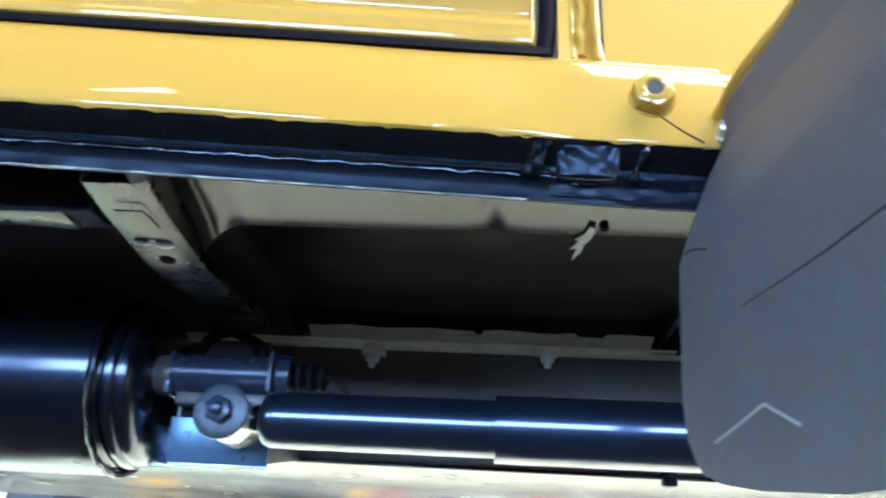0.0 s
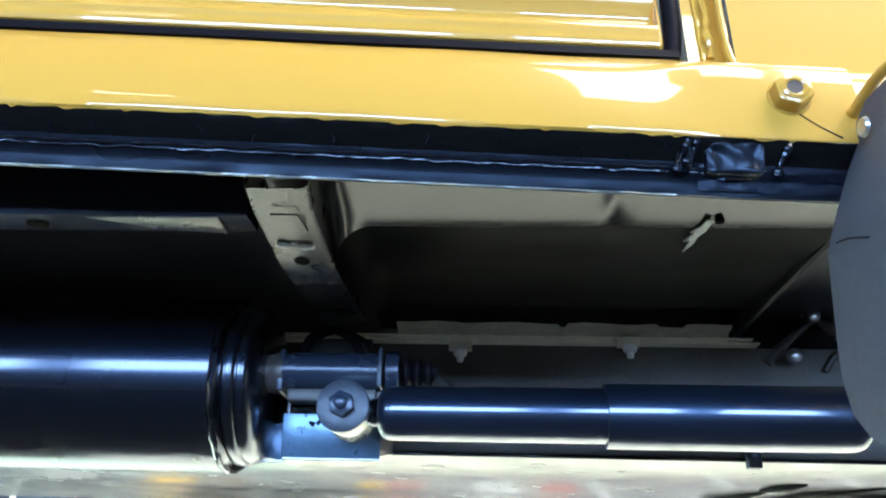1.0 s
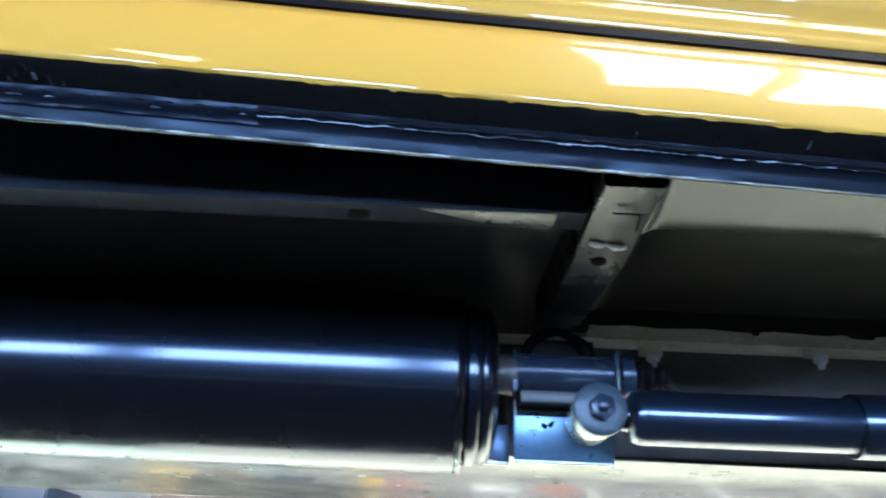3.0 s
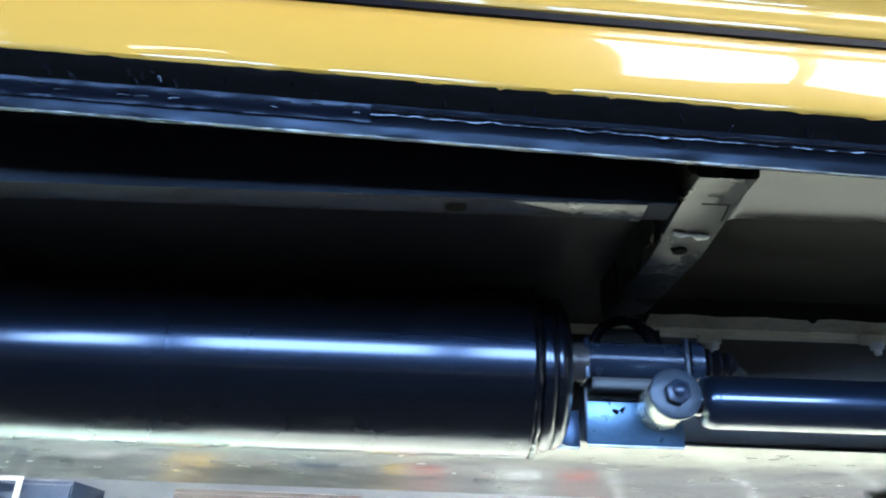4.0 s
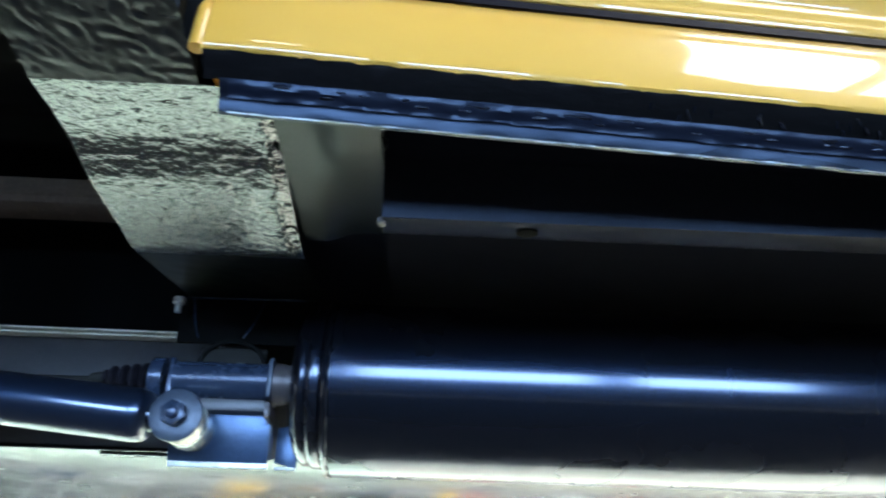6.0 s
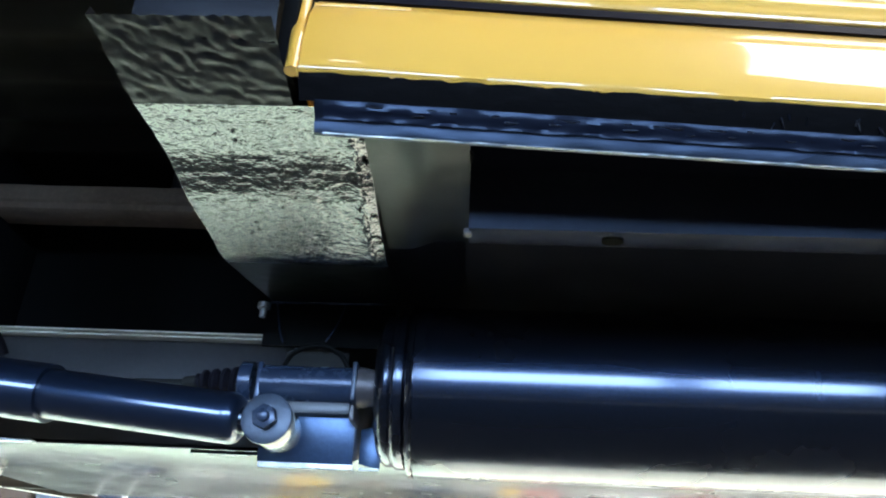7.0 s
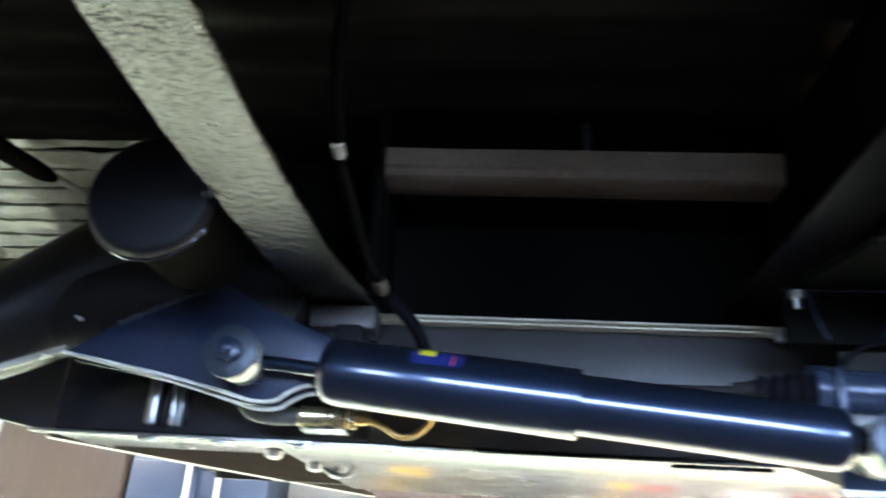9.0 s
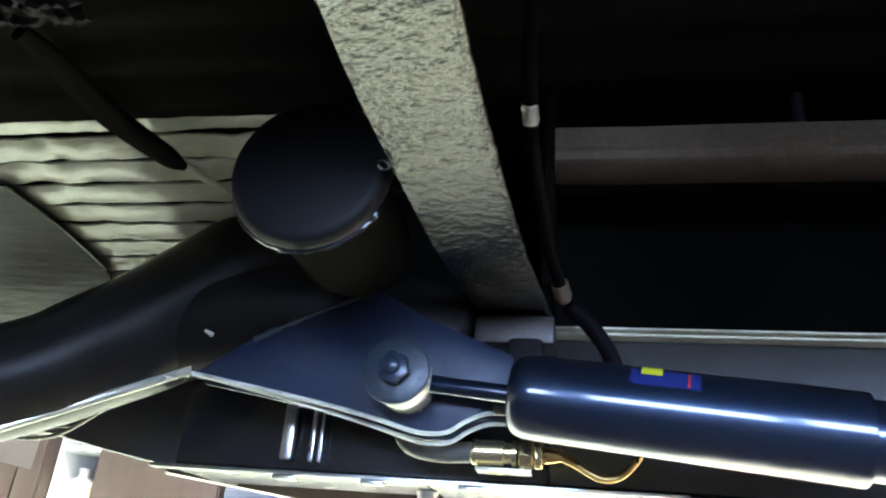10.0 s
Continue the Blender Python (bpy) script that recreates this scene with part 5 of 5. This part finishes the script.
def ribbed_panel():
    t = holder("ribbed_panel", (-1.8, 0.62, 1.7), "ribbed black sealed luggage floor panel behind the swing arm", "floor panel")

    def hz(x, y):
        return 1.70 - 0.13 * (y - 0.65) + 0.0008 * noise.noise(Vector((x * 70, y * 110, 1))) + 0.0006 * noise.noise(Vector((x * 160, y * 220, 5)))
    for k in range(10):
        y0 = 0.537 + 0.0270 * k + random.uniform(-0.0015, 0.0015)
        part("rib", sheet(-2.2, -1.545, y0, y0 + 0.0225 + random.uniform(-0.001, 0.0015), lambda x, y: hz(x, y) - 0.0012 * math.sin((y - y0) / 0.0225 * math.pi) + 0.0022 * noise.noise(Vector((x * 45, y0 * 40, 8))), 0.006, step_y=0.0035), PALE, t, "sealed rib with its reflection put into pale colour")
    # Near-black sheet painting the shade in the grooves between ribs.
    part("backing", sheet(-2.2, -1.545, 0.533, 0.81, lambda x, y: 1.706 - 0.13 * (y - 0.65), 0.05), SHADE_BLACK, t)
    # Outer end of the ribbed panel, painted near-black for shade.
    part("shade_panel", sheet(-2.45, -1.48, 0.30, 0.532, lambda x, y: 1.702 + 0.003 * math.sin(y * 170) + 0.002 * noise.noise(Vector((x * 60, y * 60, 1))), 0.008), SHADE_BLACK, t)
    # Coloured near-black to stand in for a soft dark shadow.
    part("stay", tube([(-1.660, 0.425, 1.684), (-1.656, 0.4473, 1.684), (-1.654, 0.50, 1.684), (-1.644, 0.55, 1.686), (-1.640, 0.565, 1.687)], 0.008, 12, radii=[0.005, 0.007, 0.008, 0.007, 0.003]), SHADE_BLACK, t, "near-black stay painted as a soft shadow")
    part("stay_rod", tube([(-1.6465, 0.545, 1.688), (-1.634, 0.585, 1.689), (-1.622, 0.625, 1.689)], 0.0032, 10), PALE, t, "pale thin rod end")
    part("lower_panel", plate([(-1.8142, 0.6059), (-1.8035, 0.660), (-1.8006, 0.7303), (-1.84, 0.85), (-2.2, 0.85), (-2.2, 0.60)], (0, 0, 1.7765), (1, 0, 0), (0, 1, -0.13), 0.002, 0.0), UNDERSEAL, t, "smooth dark panel overlapping the ribs")
    part("panel_edge", tube([(-1.8142, 0.6059, 1.6975), (-1.8035, 0.660, 1.6905), (-1.8006, 0.7303, 1.6813)], 0.0008, 8, curve=3), PALE, t, "thin pale panel edge")
    part("tail_lump", sheet(-1.70, -1.592, 0.33, 0.396, lambda x, y: 1.66 + 0.004 * noise.noise(Vector((x * 170, y * 200, 1))) + 0.002 * noise.noise(Vector((x * 380, y * 400, 5))), 0.0018), BELLOWS, t, "lumpy black underseal")
    return t


ribbed_panel()


def cross_strap():
    t = holder("cross_strap", (-1.44, 0.45, 1.63), "pitted black sealed cross member under the rear floor", "cross member")

    def hz(x, y):
        return 1.6395 - 0.05 * (min(y, 0.58) - 0.4) + 0.0003 * noise.noise(Vector((x * 70, y * 50, 2))) + 0.0004 * noise.noise(Vector((x * 200, y * 160, 7))) + 0.05 * max(0.0, y - 0.575)
    own = sheet(-1.4745, -1.4205, 0.10, 0.738, hz, 0.004, 0.004)
    for v in own.verts:
        v.co.x += 0.0245 * max(0, (v.co.y - 0.40) / 0.34) ** 1.25
    part("strap", own, STRAP, t)
    blob_line([(-1.4205 + 0.0245 * max(0, (y - 0.40) / 0.34) ** 1.25, y, hz(-1.42, y) - 0.0006) for y in [0.10 + 0.02 * k for k in range(32)]], 0.0020, STRAP, t, "edge_bead", 0.5, 6)
    part("foot_plate", box(-1.455, -1.395, 0.70, 0.742, 1.612, 1.634, 0.002), NECK, t, "dull grey-brown foot plate")
    part("foot_block", box(-1.428, -1.402, 0.685, 0.735, 1.592, 1.612, 0.004), MATTE, t)
    part("ring", tube([(-1.4735 + 0.0030 * math.cos(k * 0.7), 0.480 + 0.0045 * math.sin(k * 0.7), 1.634) for k in range(10)], 0.0005, 8, curve=2), STEELBLUE, t, "small pale wire ring")
    return t


cross_strap()


def swing_arm():
    t = holder("swing_arm", (-1.515, 0.62, 1.645), "black painted tubular rear swing arm with damper plate", "swing arm")
    part("pivot_housing", lathe([(0, 0.038), (0.0012, 0.0420), (0.003, 0.0436), (0.005, 0.0442), (0.006, 0.0450), (0.009, 0.0450), (0.010, 0.0434)], (-1.519, 0.49, 1.640), (-1.519, 0.745, 1.640), 72), HOUSING, t)
    # Barrel painted near-black for the shade behind and below the disc.
    part("pivot_barrel", lathe([(0, 0.037), (0.085, 0.036), (0.105, 0.030)], (-1.519, 0.5005, 1.640), (-1.519, 0.745, 1.640), 48), SHADE_BLACK, t)
    part("arm_tube", tube([(-1.515, 0.710, 1.692), (-1.57, 0.708, 1.698), (-1.6255, 0.704, 1.676), (-1.6834, 0.696, 1.634), (-1.7172, 0.686, 1.608), (-1.7507, 0.672, 1.585), (-1.7781, 0.655, 1.564), (-1.85, 0.61, 1.525), (-2.0, 0.56, 1.48)], 0.045, 72, radii=[0.046, 0.052, 0.053, 0.052, 0.049, 0.046, 0.043, 0.041, 0.040]), ARM, t)
    part("arm_tube", tube([(-1.46, 0.705, 1.612), (-1.53, 0.705, 1.628), (-1.60, 0.702, 1.632), (-1.66, 0.698, 1.626), (-1.72, 0.690, 1.606)], 0.05, 32, radii=[0.036, 0.046, 0.049, 0.049, 0.040]), ARM, t)
    # Pale tube stands in for the floor's reflection along the arm's lower edge.
    part("arm_edge_glint", tube([(-1.6597, 0.670, 1.5752), (-1.6949, 0.668, 1.5623), (-1.7258, 0.660, 1.5480), (-1.7521, 0.648, 1.5333), (-1.7737, 0.632, 1.5189), (-1.7902, 0.615, 1.5055)], 0.0036, 10), BUSH, t, "pale tube added for the bright reflection under the arm")
    # damper plate: two pressed sheets with a joggled lower edge round the eye
    def outline(d):
        return [(-1.648, 1.568), (-1.616, 1.590), (-1.577, 1.611), (-1.545, 1.625), (-1.517, 1.633), (-1.500, 1.624), (-1.479, 1.612), (-1.45, 1.600), (-1.421, 1.588), (-1.417, 1.575), (-1.420, 1.552 - d), (-1.432, 1.5485 - d), (-1.443, 1.5475 - d), (-1.452, 1.541 - d), (-1.461, 1.535 - d), (-1.478, 1.5345 - d), (-1.51, 1.541 - d), (-1.551, 1.550 - d), (-1.60, 1.559 - d), (-1.645, 1.565 - d * 0.5)]
    part("damper_plate", plate(outline(0.0), (0, 0.652, 0), (1, 0, 0), (0, 0, 1), -0.0045, 0.0008), PLATE, t)
    part("back_plate", plate(outline(0.003), (0, 0.666, 0), (1, 0, 0), (0, 0, 1), -0.0045, 0.0008), STEELBLUE, t)
    blob_line([(-1.607, 0.653, 1.594), (-1.577, 0.653, 1.609), (-1.545, 0.653, 1.623), (-1.522, 0.653, 1.631)], 0.0022, FASTENER, t, "weld_bead", 0.7, 10)
    blob_line([(-1.640, 0.640, 1.596), (-1.637, 0.640, 1.5945), (-1.634, 0.6405, 1.593)], 0.0012, EDGE, t, "weld_bead", 0.6)
    ring = [(-1.519 + 0.0452 * math.cos(k * math.tau / 40), 0.5, 1.640 + 0.0452 * math.sin(k * math.tau / 40)) for k in range(22, 38)]
    blob_line(ring, 0.0016, BLACK, t, "weld_bead", 0.7, 3)
    for back in (0.0, 1.0):
        edge_line = [(-1.647, 1.5665), (-1.60, 1.5585), (-1.551, 1.5495), (-1.51, 1.5405), (-1.494, 1.5362), (-1.478, 1.5325), (-1.461, 1.5335), (-1.449, 1.541), (-1.436, 1.5465), (-1.420, 1.5475)]
        far = [back * min(1.0, max(0.0, (x + 1.640) / 0.14)) for x, _ in edge_line]
        part("plate_edge", tube([(x, 0.6475 + 0.014 * f, z - 0.0038 * f) for (x, z), f in zip(edge_line, far)], 0.0015, 8), EDGE, t, "pale bent edge round the damper eye")
    part("cable", tube([(-1.735, 0.725, 1.570), (-1.7600, 0.72, 1.5515), (-1.7900, 0.72, 1.5320), (-1.8150, 0.72, 1.5265), (-1.8400, 0.72, 1.5270), (-1.88, 0.72, 1.5285)], 0.0017, 10), BUSH, t, "pale thin cable")
    part("cable", tube([(-1.7830, 0.722, 1.5370), (-1.8130, 0.72, 1.5400), (-1.8380, 0.72, 1.5420), (-1.89, 0.72, 1.544)], 0.0015, 10), BUSH, t, "pale thin cable")
    return t


swing_arm()


def cross_beam():
    t = holder("cross_beam", (-1.2, 0.7, 1.77), "dull brown folded steel beam under the rear floor", "beam")
    prof = [(0.690, 1.794), (0.690, 1.776), (0.693, 1.773), (0.693, 1.766), (0.697, 1.763), (0.73, 1.763), (0.73, 1.794)]
    part("beam_channel", loop_run(prof, -1.397, -1.02, 0.03, 0.0006, 14, at=world_at), BEAM, t)
    # End sheets coloured near-black for the shade around the beam.
    part("beam_shade_end", box(-1.405, -1.3975, 0.688, 0.80, 1.64, 1.84, 0.001), SHADE_BLACK, t)
    part("beam_shade_end", box(-1.0195, -1.012, 0.688, 0.80, 1.64, 1.84, 0.001), SHADE_BLACK, t)
    part("hanger_tube", lathe([(0, 0.006), (0.05, 0.006)], (-1.2, 0.72, 1.79), (-1.2, 0.72, 1.84), 12), BLACK_SATIN, t)
    return t


cross_beam()


def brake_hose():
    t = holder("brake_hose", (-1.40, 0.62, 1.65), "black brake hose with pale clamp beside the cross member", "hose")
    part("hose_upper", tube([(-1.375, 0.40, 1.84), (-1.402, 0.49, 1.755), (-1.405, 0.535, 1.704), (-1.404, 0.57, 1.69), (-1.398, 0.63, 1.664), (-1.392, 0.672, 1.652), (-1.390, 0.685, 1.649)], 0.0046, 14), SHADE_BLACK, t)
    part("clamp", lathe([(0, 0.0048), (0.001, 0.0054), (0.012, 0.0054), (0.013, 0.0048)], (-1.4055, 0.532, 1.706), (-1.405, 0.545, 1.698), 20), BUSH, t, "pale clamp ring")
    part("ferrule", lathe([(0, 0.0065), (0.012, 0.0068), (0.016, 0.005)], (-1.391, 0.678, 1.651), (-1.388, 0.69, 1.644), 16), RUST, t)
    part("tail", tube([(-1.385, 0.695, 1.640), (-1.372, 0.705, 1.632), (-1.357, 0.715, 1.615), (-1.350, 0.722, 1.60)], 0.0065, 12), BELLOWS, t)
    return t


brake_hose()


def brake_pipe():
    t = holder("brake_pipe", (-1.42, 0.69, 1.53), "grey brake hose with brass union and copper pipe", "brake pipe")
    part("hose", tube([(-1.500, 0.69, 1.556), (-1.499, 0.69, 1.540), (-1.490, 0.69, 1.531), (-1.471, 0.69, 1.528), (-1.448, 0.69, 1.529)], 0.0072, 16), HOSE, t)
    y, z = 0.69, 1.5295
    part("union", lathe([(0, 0.0078), (0.001, 0.0088), (0.004, 0.0092), (0.005, 0.0086), (0.022, 0.0086), (0.023, 0.0070), (0.027, 0.0070), (0.028, 0.0088), (0.031, 0.0088)], (-1.4495, y, z), (0, y, z), 28), BRASS, t)
    part("union_nut", plate(hexagon(0.0118, 0.2), (-1.4165, y, z), (0, 1, 0), (0, 0, 1), 0.009, 0.001), BRASS, t)
    part("lock_nut", plate(hexagon(0.0098, 0.5), (-1.4065, y, z), (0, 1, 0), (0, 0, 1), 0.006, 0.001), BRASS, t)
    part("pipe_nut", lathe([(0, 0.006), (0.006, 0.0055), (0.012, 0.004)], (-1.400, y, z), (0, y, z), 16), COPPER, t)
    part("copper_pipe", tube([(-1.392, 0.69, 1.530), (-1.378, 0.69, 1.524), (-1.363, 0.69, 1.5165), (-1.350, 0.69, 1.518), (-1.338, 0.692, 1.530), (-1.332, 0.697, 1.545)], 0.0027, 12), COPPER, t)
    part("bracket_tab", box(-1.446, -1.408, 0.684, 0.702, 1.5165, 1.5190, 0.0008), BUSH, t, "pale bracket tab")
    return t


brake_pipe()


# ---------------------------------------------------------------- front end, ahead of the floor
def front_bulkhead():
    t = holder("front_bulkhead", (0.3, 0.6, 1.7), "matt black wheel arch and bulkhead ahead of the floor", "bulkhead")
    part("bulkhead", box(0.169, 0.174, 0.385, 0.745, 1.6365, 1.9), MATTE, t)
    part("inner_wall", box(0.174, 0.75, 0.80, 0.806, 1.6335, 1.9), MATTE, t)
    part("front_wall", box(0.745, 0.75, 0.385, 0.80, 1.45, 1.9), MATTE, t)
    part("roof", box(0.174, 0.75, 0.385, 0.81, 1.9, 1.905), MATTE, t)
    return t


front_bulkhead()


def front_arm():
    t = holder("front_suspension_arm", (0.32, 0.66, 1.58), "dark painted front suspension arm and hub parts", "swing arm")
    part("arm", tube([(0.30, 0.77, 1.60), (0.36, 0.75, 1.59), (0.42, 0.72, 1.575), (0.50, 0.68, 1.55)], 0.030, 24), BLACK, t)
    part("link", tube([(0.236, 0.752, 1.690), (0.2486, 0.75, 1.6754), (0.258, 0.75, 1.667)], 0.0040, 10, radii=[0.0015, 0.0042, 0.005]), NECK, t, "pale worn link")
    part("link", tube([(0.265, 0.748, 1.664), (0.280, 0.747, 1.652), (0.3000, 0.746, 1.640), (0.318, 0.745, 1.632)], 0.0075, 12, radii=[0.003, 0.0085, 0.0075, 0.004]), NECK, t, "pale worn link")
    part("joint", lathe([(0, 0.004), (0.002, 0.007), (0.010, 0.0075), (0.012, 0.005)], (0.2600, 0.736, 1.6655), (0.2600, 1, 1.6655), 16), ZINC, t, "bright joint pin")
    part("stay", tube([(0.2050, 0.748, 1.612), (0.2114, 0.75, 1.6195), (0.235, 0.75, 1.642), (0.2635, 0.75, 1.663)], 0.0040, 10, radii=[0.006, 0.0065, 0.0042, 0.003]), NECK, t)
    part("stay", tube([(0.262, 0.742, 1.605), (0.275, 0.742, 1.622), (0.292, 0.742, 1.628), (0.318, 0.742, 1.622)], 0.003, 10), NECK, t)
    part("nut", lathe([(0, 0.004), (0.002, 0.007), (0.01, 0.007)], (0.228, 0.722, 1.617), (0.228, 1, 1.617), 14), ZINC, t)
    part("drum", lathe([(0, 0.05), (0.004, 0.075), (0.05, 0.08)], (0.46, 0.70, 1.57), (0.46, 0.795, 1.57), 40), BLACK, t)
    return t


front_arm()
